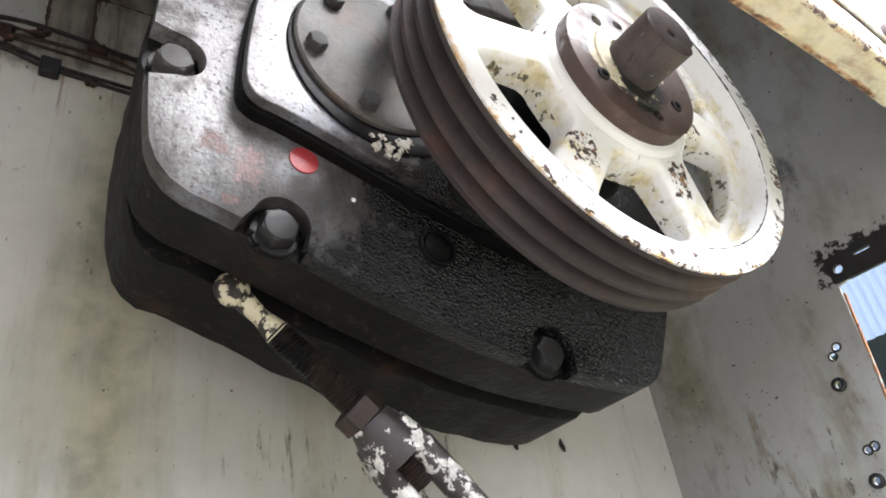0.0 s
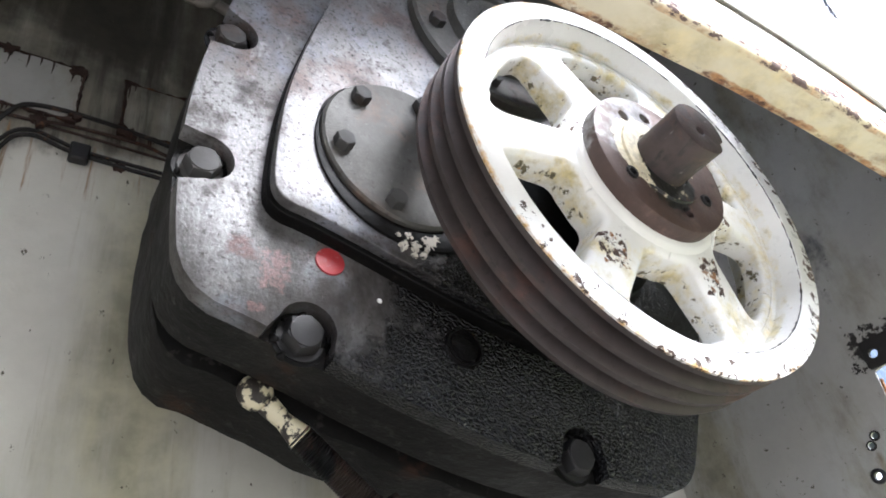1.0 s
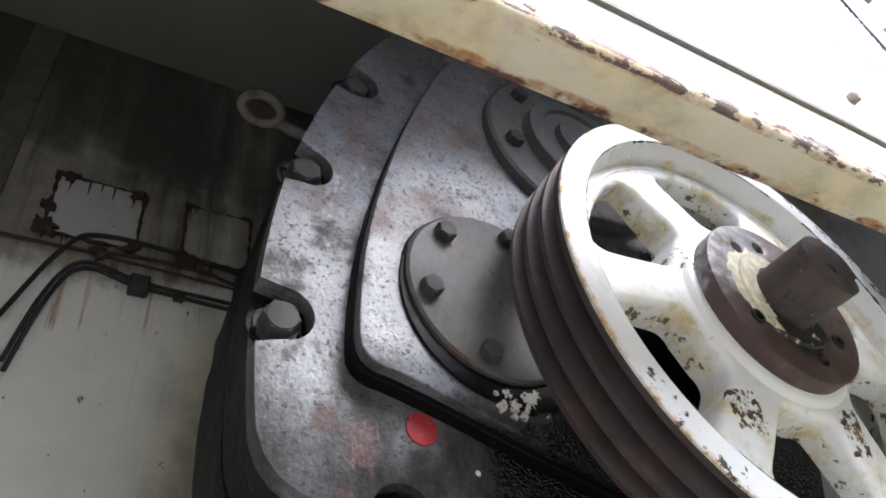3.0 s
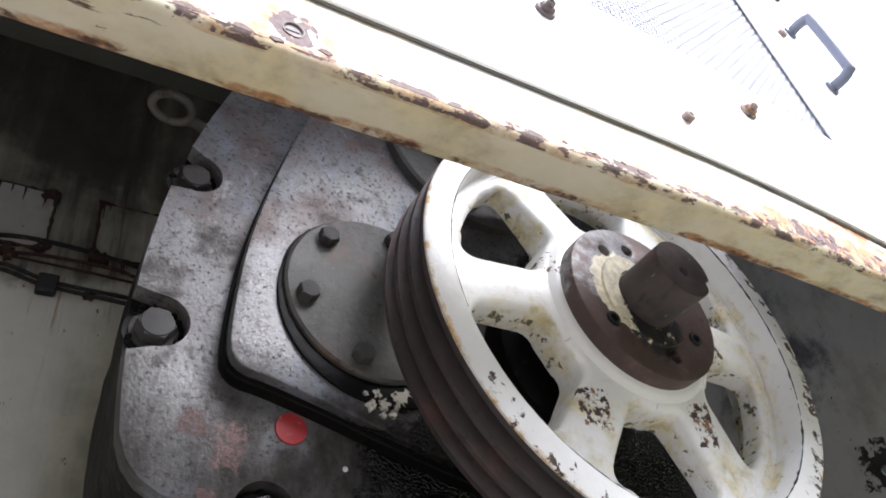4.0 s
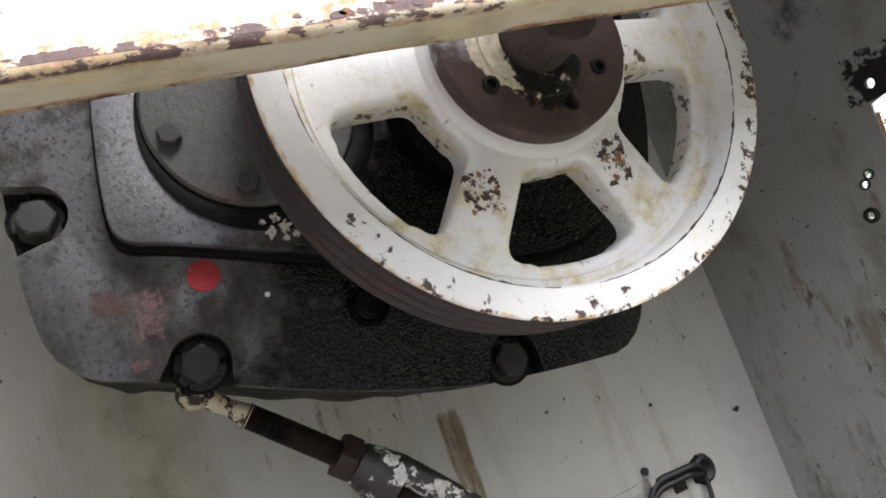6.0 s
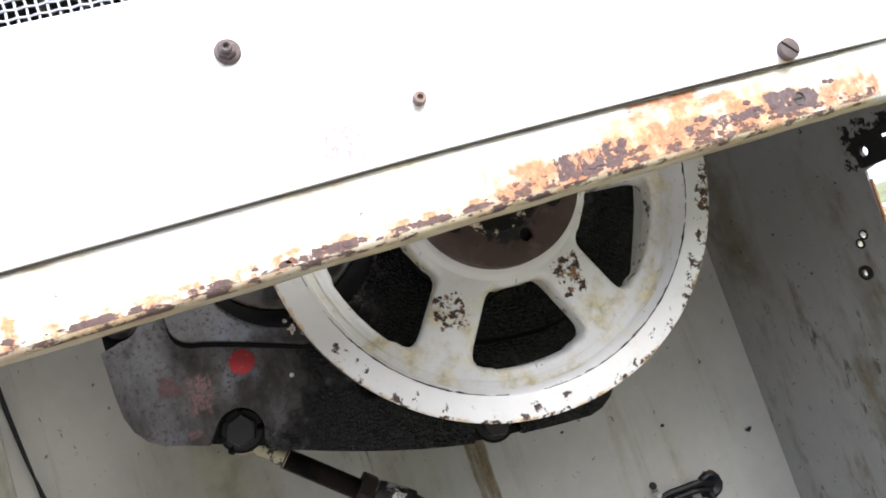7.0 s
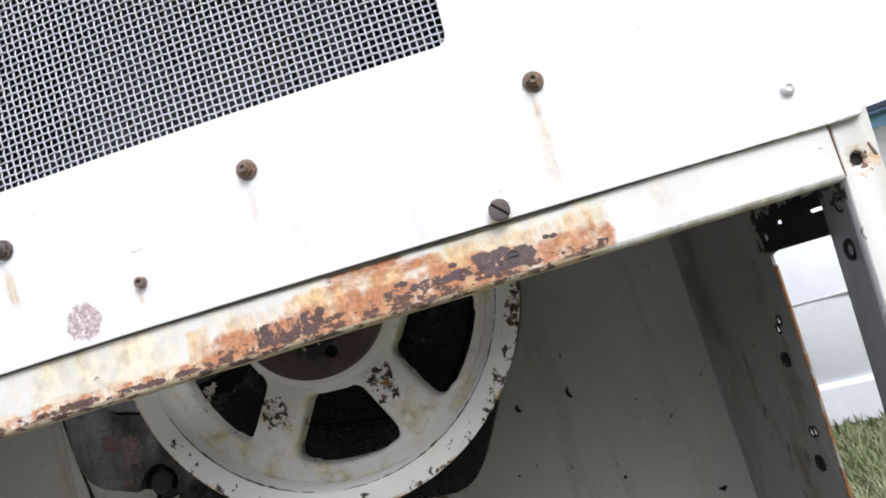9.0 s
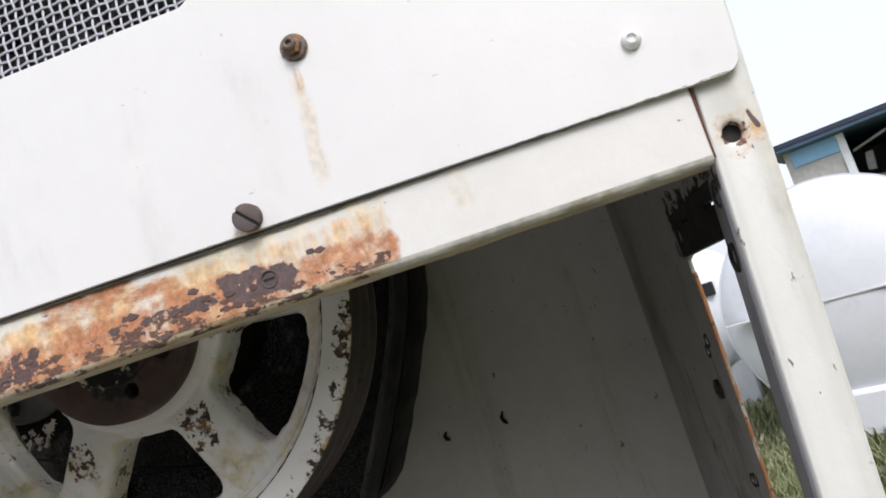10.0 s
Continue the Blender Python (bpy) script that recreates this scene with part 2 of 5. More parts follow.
m_beam = mat("chipped_rusty_white_paint", (0.80, 0.793, 0.76), 0.40, vary=0.05, bump=((60, 0.12, 0.003), (160, 0.12, 0.001)), layers=(
    ((0.80, 0.70, 0.50), 22.0, 0.38, 0.26, 0.5, {"X": (None, 0.268, 0.012)}, (1, 1, 0.3)),
    ((0.77, 0.66, 0.47), 50.0, 0.40, 0.5, 0.5, {"X": (0.296, 0.318, 0.02), "Z": (1.228, None, 0.014)}, (1, 1, 0.3)),
    ((0.77, 0.51, 0.26), 46.0, 0.35, 0.24, 0.6, {"X": (-0.06, 0.268, 0.012), "Z": (None, 1.250, 0.012), "F": (None, 0.006, 0.003)}, (1, 1, 0.22)),
    ((0.80, 0.58, 0.35), 42.0, 0.40, 0.30, 0.65, {"X": (None, -0.04, 0.03), "Z": (None, 1.230, 0.010), "F": (None, 0.006, 0.003)}, (1, 1, 0.5)),
    ((0.53, 0.24, 0.122), 70.0, 0.29, 0.26, 0.75, {"X": (-0.05, 0.268, 0.010), "Z": (None, 1.2395, 0.016), "F": (None, 0.006, 0.003)}, (0.8, 1, 0.8)),
    ((0.58, 0.285, 0.15), 110.0, 0.38, 0.20, 0.75, {"X": (None, -0.03, 0.03), "Z": (None, 1.226, 0.008), "F": (None, 0.006, 0.003)}, (0.8, 1, 0.8)),
    ((0.52, 0.235, 0.115), 60.0, 0.43, 0.20, 0.75, {"X": (0.04, 0.150, 0.04), "Z": (1.230, None, 0.006), "F": (None, 0.006, 0.003)}, (0.5, 1, 1)),
    ((0.22, 0.19, 0.15), 120.0, 0.665, 0.02, 0.6, {"F": (None, 0.006, 0.003)}, (0.4, 1, 1)),
    ((0.63, 0.54, 0.33), 14.0, 0.32, 0.2, 0.55, {"F": (0.006, None, 0.003)}, (0.6, 1, 1)),
    ((0.50, 0.32, 0.12), 34.0, 0.56, 0.18, 0.65, {"F": (0.008, None, 0.003)}, (0.5, 1, 1)),
    ((0.16, 0.075, 0.04), 34.0, 0.44, 0.16, 0.8, {"F": (0.018, None, 0.010)}, (0.6, 1, 1)),
    ((0.11, 0.065, 0.05), 70.0, 0.59, 0.05, 0.8, {"F": (0.006, None, 0.003)}, (0.3, 1, 1)),
    ((0.14, 0.075, 0.055), 150.0, 0.485, 0.03, 0.7, {"X": (-0.06, 0.264, 0.01), "Z": (None, 1.230, 0.020), "F": (None, 0.006, 0.003)}, (0.6, 1, 1)),
    ((0.12, 0.075, 0.065), 90.0, 0.49, 0.03, 0.7, {"X": (None, -0.04, 0.02), "Z": (None, 1.222, 0.007), "F": (None, 0.006, 0.003)}, (0.6, 1, 1)),
    ((0.12, 0.075, 0.070), 120.0, 0.455, 0.03, 0.7, {"X": (-0.010, 0.050, 0.012), "Z": (1.216, 1.236, 0.006), "F": (None, 0.006, 0.003)}, (1.1, 1, 0.7)),
    ((0.12, 0.080, 0.078), 120.0, 0.44, 0.03, 0.65, {"X": (0.090, 0.165, 0.016), "Z": (1.222, 1.232, 0.006), "F": (None, 0.006, 0.003)}, (0.7, 1, 1)),
    ((0.62, 0.30, 0.14), 90.0, 0.40, 0.15, 0.7, {"P": (-0.348, 1.228, 0.030), "F": (None, 0.006, 0.003)}, ONE),
    ((0.13, 0.085, 0.080), 80.0, 0.42, 0.025, 0.7, {"P": (-0.349, 1.229, 0.019), "F": (None, 0.006, 0.003)}, ONE),
    ((0.13, 0.090, 0.088), 80.0, 0.39, 0.025, 0.65, {"X": (0.158, 0.212, 0.022), "Z": (1.218, 1.239, 0.010), "F": (None, 0.006, 0.003)}, (0.8, 1, 1))))
m_rail_under = mat("yellowed_rail_paint", (0.70, 0.635, 0.485), 0.45, vary=0.07, bump=((60, 0.12, 0.003), (160, 0.12, 0.001)), layers=(
    ((0.62, 0.53, 0.32), 14.0, 0.42, 0.2, 0.55, None, (0.6, 1, 1)),
    ((0.40, 0.29, 0.19), 26.0, 0.53, 0.18, 0.65, None, (0.5, 1, 1)),
    ((0.42, 0.22, 0.10), 46.0, 0.40, 0.20, 0.75, {"F": (0.021, None, 0.006)}, (0.6, 1, 1)),
    ((0.12, 0.055, 0.035), 50.0, 0.47, 0.12, 0.8, {"F": (0.022, None, 0.007)}, (0.7, 1, 1)),
    ((0.14, 0.085, 0.06), 60.0, 0.64, 0.03, 0.8, None, (0.16, 1, 1)),
    ((0.11, 0.065, 0.05), 90.0, 0.655, 0.03, 0.8, None, (0.5, 1, 1)),
    ((0.78, 0.77, 0.72), 30.0, 0.30, 0.2, 0.45, {"F": (None, 0.0060, 0.002), "X": (0.258, None, 0.012)}, ONE),
    ((0.52, 0.345, 0.20), 90.0, 0.38, 0.30, 0.7, {"F": (None, 0.0045, 0.002), "X": (-0.40, 0.255, 0.012)}, (0.5, 1, 1)),
    ((0.13, 0.085, 0.075), 110.0, 0.50, 0.03, 0.75, {"F": (None, 0.0035, 0.002), "X": (None, 0.25, 0.02)}, (0.5, 1, 1))))
m_gap_shade = mat("panel_gap_shade", (0.10, 0.092, 0.075), 0.5, vary=0.12, bump=((140, 0.12, 0.002),), layers=(
    ((0.05, 0.032, 0.022), 40.0, 0.50, 0.1, 0.7, None, (0.4, 1, 1)),))
m_post = mat("white_paint_with_chips", (0.76, 0.76, 0.72), 0.4, vary=0.04, bump=((40, 0.15, 0.003), (160, 0.15, 0.001)), layers=(
    ((0.66, 0.62, 0.52), 9.0, 0.52, 0.2, 0.5, None, (1, 1, 0.4)),
    ((0.68, 0.42, 0.20), 90.0, 0.42, 0.3, 0.65, {"P": (0.4510, 1.222, 0.022)}, ONE),
    ((0.70, 0.47, 0.26), 90.0, 0.42, 0.3, 0.65, {"P": (0.4615, 1.2235, 0.014)}, ONE),
    ((0.16, 0.075, 0.045), 120.0, 0.46, 0.06, 0.75, {"P": (0.4505, 1.2225, 0.0125)}, ONE),
    ((0.58, 0.36, 0.17), 60.0, 0.60, 0.14, 0.65, {"Z": (None, 1.10, 0.04)}, (1, 1, 0.4)),
    ((0.16, 0.13, 0.11), 110.0, 0.645, 0.02, 0.7, None, (1, 1, 0.5))))
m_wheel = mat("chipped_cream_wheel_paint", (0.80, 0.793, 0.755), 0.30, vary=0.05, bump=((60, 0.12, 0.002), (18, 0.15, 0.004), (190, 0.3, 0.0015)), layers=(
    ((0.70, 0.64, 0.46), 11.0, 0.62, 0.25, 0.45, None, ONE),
    # yellower behind the front face, then dark speckled deeper in
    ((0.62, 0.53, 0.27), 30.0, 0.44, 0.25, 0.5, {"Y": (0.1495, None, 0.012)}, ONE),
    ((0.13, 0.11, 0.06), 85.0, 0.55, 0.06, 0.6, {"Y": (0.1620, None, 0.008)}, ONE),
    ((0.60, 0.38, 0.14), 60.0, 0.43, 0.20, 0.6, {"R": (-0.004, 1.255, 0.186, 0.195)}, ONE),
    ((0.46, 0.26, 0.10), 85.0, 0.655, 0.05, 0.7, None, ONE),
    ((0.13, 0.075, 0.045), 95.0, 0.675, 0.02, 0.8, None, ONE),
    ((0.065, 0.038, 0.026), 100.0, 0.525, 0.02, 0.8, {"R": (-0.004, 1.255, 0.176, 0.188), "X": (0.09, None, 0.06)}, ONE),
    ((0.065, 0.040, 0.028), 90.0, 0.545, 0.02, 0.8, {"R": (-0.004, 1.255, 0.184, 0.194), "Z": (None, 1.14, 0.05)}, ONE),
    ((0.075, 0.050, 0.038), 70.0, 0.585, 0.02, 0.7, {"R": (-0.004, 1.255, 0.174, 0.182), "Z": (None, 1.20, 0.05)}, ONE),
    ((0.26, 0.13, 0.06), 110.0, 0.545, 0.05, 0.8, {"X": (-0.086, -0.050, 0.014), "Z": (1.145, 1.183, 0.014), "Y": (None, 0.16, 0.005)}, ONE),
    ((0.26, 0.13, 0.06), 110.0, 0.545, 0.05, 0.8, {"X": (0.022, 0.056, 0.014), "Z": (1.138, 1.186, 0.014), "Y": (None, 0.16, 0.005)}, ONE),
    ((0.06, 0.036, 0.027), 130.0, 0.520, 0.02, 0.8, {"X": (-0.086, -0.050, 0.014), "Z": (1.145, 1.183, 0.014), "Y": (None, 0.16, 0.005)}, ONE),
    ((0.06, 0.036, 0.027), 130.0, 0.520, 0.02, 0.8, {"X": (0.022, 0.056, 0.014), "Z": (1.138, 1.186, 0.014), "Y": (None, 0.16, 0.005)}, ONE),
    ((0.12, 0.07, 0.05), 110.0, 0.52, 0.02, 0.8, {"P": (-0.075, 1.285, 0.020)}, ONE),
    ((0.12, 0.07, 0.05), 100.0, 0.52, 0.02, 0.8, {"P": (0.180, 1.190, 0.024)}, ONE),
    ((0.12, 0.07, 0.05), 110.0, 0.52, 0.02, 0.8, {"P": (0.088, 1.235, 0.022)}, ONE)))
m_groove = mat("bare_brown_groove_iron", (0.078, 0.064, 0.060), 0.5, 0.25, vary=0.25, bump=((120, 0.15, 0.001),), layers=(
    ((0.13, 0.065, 0.05), 10.0, 0.5, 0.2, 0.6, None, ONE),
    ((0.05, 0.04, 0.036), 130.0, 0.55, 0.1, 0.6, None, ONE)))
m_hub = mat("rusty_bushing_iron_sheen", (0.10, 0.065, 0.055), 0.5, 0.3, vary=0.25, bump=((90, 0.25, 0.002), (260, 0.3, 0.001)), layers=(
    ((0.135, 0.085, 0.068), 20.0, 0.5, 0.15, 0.65, None, ONE),
    ((0.06, 0.042, 0.038), 60.0, 0.54, 0.10, 0.6, None, ONE),
    # upper left made paler: a sheen painted into the colour
    ((0.26, 0.25, 0.25), 60.0, 0.36, 0.2, 0.4, {"P": (-0.045, 1.30, 0.085)}, ONE),
    ((0.64, 0.58, 0.42), 40.0, 0.42, 0.03, 0.5, {"P": (-0.010, 1.256, 0.070)}, ONE),
    ((0.010, 0.010, 0.010), 80.0, 0.40, 0.05, 0.3, {"P": (-0.006, 1.232, 0.044)}, ONE)))
m_shaft = mat("oily_dark_shaft_steel", (0.090, 0.070, 0.065), 0.5, 0.3, vary=0.3, bump=((80, 0.3, 0.002), (240, 0.3, 0.001)), layers=(
    ((0.115, 0.068, 0.052), 26.0, 0.50, 0.14, 0.65, None, ONE),
    ((0.036, 0.030, 0.028), 48.0, 0.53, 0.10, 0.5, None, (1, 0.5, 1)),
    ((0.20, 0.185, 0.175), 150.0, 0.63, 0.05, 0.4, None, (1, 0.3, 1))))
m_grey = mat("worn_grey_iron_shaded_below", (0.182, 0.180, 0.180), 0.35, 0.35, spec=0.3, vary=0.16, grain=130, bump=((420, 0.35, 0.0014), (30, 0.15, 0.003), (-260, 0.7, 0.0010)), caked=True, wet=0.36, layers=(
    ((0.185, 0.198, 0.228), 9.0, 0.50, 0.12, 0.33, None, (1, 1, 0.6)),
    ((0.140, 0.102, 0.090), 12.0, 0.48, 0.20, 0.45, None, ONE),
    ((0.050, 0.044, 0.040), 20.0, 0.52, 0.16, 0.5, None, ONE),
    ((0.34, 0.34, 0.345), 22.0, 0.60, 0.10, 0.32, None, (1, 1, 0.45)),
    ((0.055, 0.050, 0.048), 260.0, 0.52, 0.14, 0.5, None, ONE),
    ((0.29, 0.29, 0.30), 330.0, 0.63, 0.06, 0.35, None, ONE),
    # darker towards the bottom: oil film and lower shade put into colour
    ((0.040, 0.035, 0.032), 26.0, 0.26, 0.40, 0.36, {"Z": (None, 1.225, 0.16)}, (1, 1, 0.4)),
    ((0.100, 0.056, 0.053), 60.0, 0.33, 0.25, 0.5, {"X": (-0.328, -0.302, 0.018), "Z": (1.164, 1.194, 0.018)}, ONE),
    ((0.185, 0.112, 0.106), 230.0, 0.36, 0.22, 0.5, {"X": (-0.307, -0.277, 0.018), "Z": (1.144, 1.186, 0.018)}, ONE),
    ((0.16, 0.10, 0.095), 160.0, 0.38, 0.2, 0.5, {"X": (-0.310, -0.295, 0.004), "Z": (1.128, 1.138, 0.004)}, ONE),
    ((0.0035, 0.0035, 0.0040), 13.0, 0.14, 0.30, 0.20, {"D": (None, 1.405, 0.28)}, ONE)))
m_oil = mat("black_oil_caked_iron", (0.0045, 0.0043, 0.0045), 0.26, 0.0, vary=0.3, spec=0.2, bump=((60, 0.22, 0.004), (-210, 0.2, 0.0008)), layers=(
    ((0.05, 0.025, 0.018), 9.0, 0.62, 0.12, 0.6, None, ONE),))
m_grease_shade = mat("dull_black_grease_and_shade", (0.0050, 0.0046, 0.0044), 0.5, 0.0, vary=0.3, spec=0.15, bump=((160, 0.4, 0.002),), layers=(
    ((0.020, 0.016, 0.014), 70.0, 0.60, 0.08, 0.5, None, ONE),))
m_side = mat("soot_black_casting_side", (0.0065, 0.0060, 0.0056), 0.55, 0.0, vary=0.3, spec=0.2, bump=((70, 0.4, 0.004), (190, 0.3, 0.002)), layers=(
    ((0.042, 0.021, 0.014), 8.0, 0.58, 0.1, 0.6, None, ONE),
    ((0.024, 0.022, 0.020), 90.0, 0.58, 0.06, 0.5, None, ONE)))
m_cover = mat("dull_grey_cover_iron", (0.105, 0.102, 0.094), 0.55, 0.15, spec=0.3, vary=0.25, grain=120, bump=((190, 0.4, 0.002), (420, 0.3, 0.0012)), layers=(
    ((0.16, 0.155, 0.145), 300.0, 0.58, 0.1, 0.5, None, ONE),
    ((0.125, 0.088, 0.068), 14.0, 0.50, 0.18, 0.5, None, ONE),
    ((0.06, 0.05, 0.045), 80.0, 0.58, 0.08, 0.55, None, ONE)))
m_bolt = mat("dirty_steel_bolt", (0.070, 0.069, 0.067), 0.65, 0.15, spec=0.25, vary=0.25, bump=((150, 0.3, 0.001),), layers=(
    ((0.05, 0.04, 0.035), 40.0, 0.48, 0.15, 0.6, None, ONE),))
m_bolt_black = mat("oily_black_bolt", (0.028, 0.027, 0.027), 0.42, 0.4, vary=0.25, bump=((150, 0.3, 0.001),))
m_rusty_bolt = mat("rusty_brown_fastener", (0.25, 0.19, 0.16), 0.6, 0.3, vary=0.3, bump=((200, 0.4, 0.001),), layers=(
    ((0.36, 0.19, 0.09), 140.0, 0.54, 0.1, 0.8, None, ONE),
    ((0.05, 0.035, 0.03), 160.0, 0.54, 0.1, 0.8, None, ONE)))
m_rusty_nut = mat("bright_rusty_nut", (0.20, 0.13, 0.09), 0.65, 0.2, vary=0.3, bump=((200, 0.4, 0.001),), layers=(
    ((0.38, 0.19, 0.08), 120.0, 0.54, 0.1, 0.8, None, ONE), ((0.06, 0.04, 0.03), 160.0, 0.55, 0.1, 0.8, None, ONE)))
m_red = mat("red_painted_disc", (0.40, 0.035, 0.04), 0.4, vary=0.15, bump=((120, 0.2, 0.001),), layers=(
    ((0.50, 0.20, 0.20), 110.0, 0.57, 0.12, 0.6, None, ONE),))
m_rust = mat("flaky_red_rust", RUST, 0.85, vary=0.35, bump=((180, 0.5, 0.002),), layers=((ORANGE, 40.0, 0.55, 0.1, 0.85, None, ONE),))
m_flake = mat("lifted_brown_rust_scale", (0.125, 0.08, 0.075), 0.7, vary=0.3, bump=((250, 0.5, 0.001),), layers=(
    ((0.22, 0.10, 0.06), 130.0, 0.55, 0.1, 0.8, None, ONE),))
m_scale = mat("grey_brown_screw_steel", (0.135, 0.105, 0.10), 0.55, 0.25, vary=0.2, bump=((200, 0.4, 0.001),), layers=(((0.20, 0.12, 0.085), 150.0, 0.58, 0.1, 0.7, None, ONE),))
m_eye = mat("dull_forged_steel", (0.25, 0.225, 0.20), 0.5, 0.2, vary=0.2, bump=((120, 0.3, 0.002),), layers=(((0.10, 0.075, 0.06), 40.0, 0.54, 0.12, 0.6, None, ONE),))
m_handle = mat("blue_grey_handle_paint", (0.13, 0.14, 0.19), 0.4, vary=0.1, bump=((120, 0.15, 0.001),))
m_seam = mat("dark_brown_rust_scale", (0.040, 0.020, 0.013), 0.8, vary=0.4, bump=((200, 0.5, 0.002),), layers=(((0.12, 0.05, 0.02), 90.0, 0.56, 0.1, 0.8, None, ONE),))
m_orange = mat("bright_rust_edge", (0.36, 0.17, 0.075), 0.8, vary=0.3, bump=((180, 0.5, 0.002),), layers=(
    ((0.36, 0.34, 0.30), 70.0, 0.50, 0.06, 0.6, None, (1, 1, 0.4)), ((0.10, 0.06, 0.04), 120.0, 0.58, 0.05, 0.8, None, ONE)))
m_arm = mat("flaking_cream_on_brown_iron", (0.055, 0.047, 0.044), 0.45, 0.25, vary=0.25, bump=((70, 0.3, 0.002), (180, 0.4, 0.0015)), layers=(
    ((0.15, 0.08, 0.055), 30.0, 0.56, 0.1, 0.6, None, ONE),
    ((0.72, 0.70, 0.64), 48.0, 0.535, 0.015, 0.45, None, ONE)))
m_arm_paint = mat("cream_paint_on_black_grease", (0.66, 0.60, 0.42), 0.45, vary=0.15, bump=((70, 0.3, 0.002),), layers=(
    ((0.025, 0.02, 0.017), 60.0, 0.49, 0.03, 0.5, None, ONE),))
m_fleck = mat("dirty_white_paint_flake", (0.66, 0.62, 0.54), 0.5, vary=0.15, bump=((120, 0.3, 0.001),), layers=(
    ((0.05, 0.045, 0.04), 170.0, 0.56, 0.05, 0.6, None, ONE),))
m_thread = mat("greasy_rusty_thread", (0.040, 0.028, 0.022), 0.5, 0.3, vary=0.3, layers=(
    ((0.12, 0.055, 0.035), 14.0, 0.52, 0.1, 0.6, None, ONE),
    ((0.008, 0.008, 0.008), 30.0, 0.30, 0.2, 0.35, {"X": (None, -0.216, 0.012)}, ONE)))
m_wire = mat("white_coated_wire", (0.66, 0.67, 0.74), 0.4, vary=0.08)
m_conduit = mat("grimy_black_cable_sheath", (0.014, 0.012, 0.010), 0.7, vary=0.4, bump=((200, 0.4, 0.001),), layers=(
    ((0.10, 0.05, 0.025), 60.0, 0.58, 0.08, 0.8, None, ONE),))
m_black = mat("black_rubber_and_gap_shade", (0.012, 0.012, 0.013), 0.5, vary=0.2)
m_soot = mat("black_tar_and_soot", (0.018, 0.016, 0.015), 0.75, vary=0.4, bump=((90, 0.5, 0.004),), layers=(
    ((0.14, 0.08, 0.05), 26.0, 0.6, 0.06, 0.8, None, ONE),))
m_ground = mat("soil_under_grass", (0.09, 0.10, 0.04), 0.95, vary=0.4, grain=8, bump=((12, 0.6, 0.05),), layers=(
    ((0.23, 0.25, 0.115), 0.7, 0.36, 0.25, 0.95, None, ONE),
    ((0.17, 0.13, 0.07), 2.2, 0.6, 0.1, 0.95, None, ONE),
    # unseen ground before the machine, made grey-brown for neutral bounced light
    ((0.24, 0.22, 0.19), 5.0, 0.10, 0.1, 0.95, {"X": (None, 0.45, 0.15), "Y": (None, 1.2, 0.3)}, ONE)))
m_grass = mat("green_grass_blades", (0.185, 0.215, 0.09), 0.6, vary=0.25, grain=3, layers=(
    ((0.33, 0.32, 0.19), 3.2, 0.40, 0.25, 0.7, None, ONE),))
m_tank = mat("white_tank_paint", (0.76, 0.78, 0.82), 0.4, vary=0.05, bump=((2, 0.1, 0.02),), layers=(
    ((0.45, 0.45, 0.46), 5.0, 0.62, 0.15, 0.6, None, (1, 1, 0.4)),
    ((0.10, 0.10, 0.10), 22.0, 0.71, 0.02, 0.7, None, ONE)))
m_blue = mat("sky_blue_steel_sheet", (0.26, 0.50, 0.78), 0.45, vary=0.08)
m_corr = mat("pale_blue_corrugated_sheet", (0.15, 0.19, 0.27), 0.45, vary=0.08)
m_concrete = mat("pale_concrete", (0.52, 0.51, 0.50), 0.9, vary=0.15, bump=((20, 0.4, 0.01),))
m_light_block = mat("weathered_grey_concrete", (0.14, 0.135, 0.125), 0.9, vary=0.2, grain=30, bump=((20, 0.4, 0.01),), layers=(((0.13, 0.125, 0.11), 2.0, 0.5, 0.2, 0.9, None, (1, 1, 0.3)),))
m_navy = mat("dark_blue_fascia", (0.07, 0.12, 0.21), 0.5, vary=0.15)
m_edge = mat("black_blue_roof_edge_and_shade", (0.022, 0.032, 0.06), 0.5, vary=0.15)
m_bark = mat("tree_bark", (0.13, 0.10, 0.07), 0.9, vary=0.3)
m_leaf = mat("tree_leaves", (0.07, 0.13, 0.035), 0.6, vary=0.45, grain=2)


# ---- mesh helpers ----
def circle(cx, cz, r, n=32, a0=0.0):
    return [(cx + r * math.cos(a0 + 2 * math.pi * k / n), cz + r * math.sin(a0 + 2 * math.pi * k / n)) for k in range(n)]


def smooth_loop(points, times=2):
    """Corner cutting of a closed outline."""
    for _ in range(times):
        out = []
        for k, p in enumerate(points):
            q = points[(k + 1) % len(points)]
            out += [(0.75 * p[0] + 0.25 * q[0], 0.75 * p[1] + 0.25 * q[1]), (0.25 * p[0] + 0.75 * q[0], 0.25 * p[1] + 0.75 * q[1])]
        points = out
    return points


def round_corners(points, radius, n=5):
    out = []
    for k, p in enumerate(points):
        p, a, b = Vector(p), Vector(points[k - 1]), Vector(points[(k + 1) % len(points)])
        u, v = (a - p).normalized(), (b - p).normalized()
        half = u.angle(v) / 2
        d = min(radius / max(math.tan(half), 1e-3), (a - p).length * 0.45, (b - p).length * 0.45)
        for s in range(n + 1):
            t = s / n
            out.append(tuple((1 - t) ** 2 * (p + u * d) + 2 * t * (1 - t) * p + t * t * (p + v * d)))
    return out


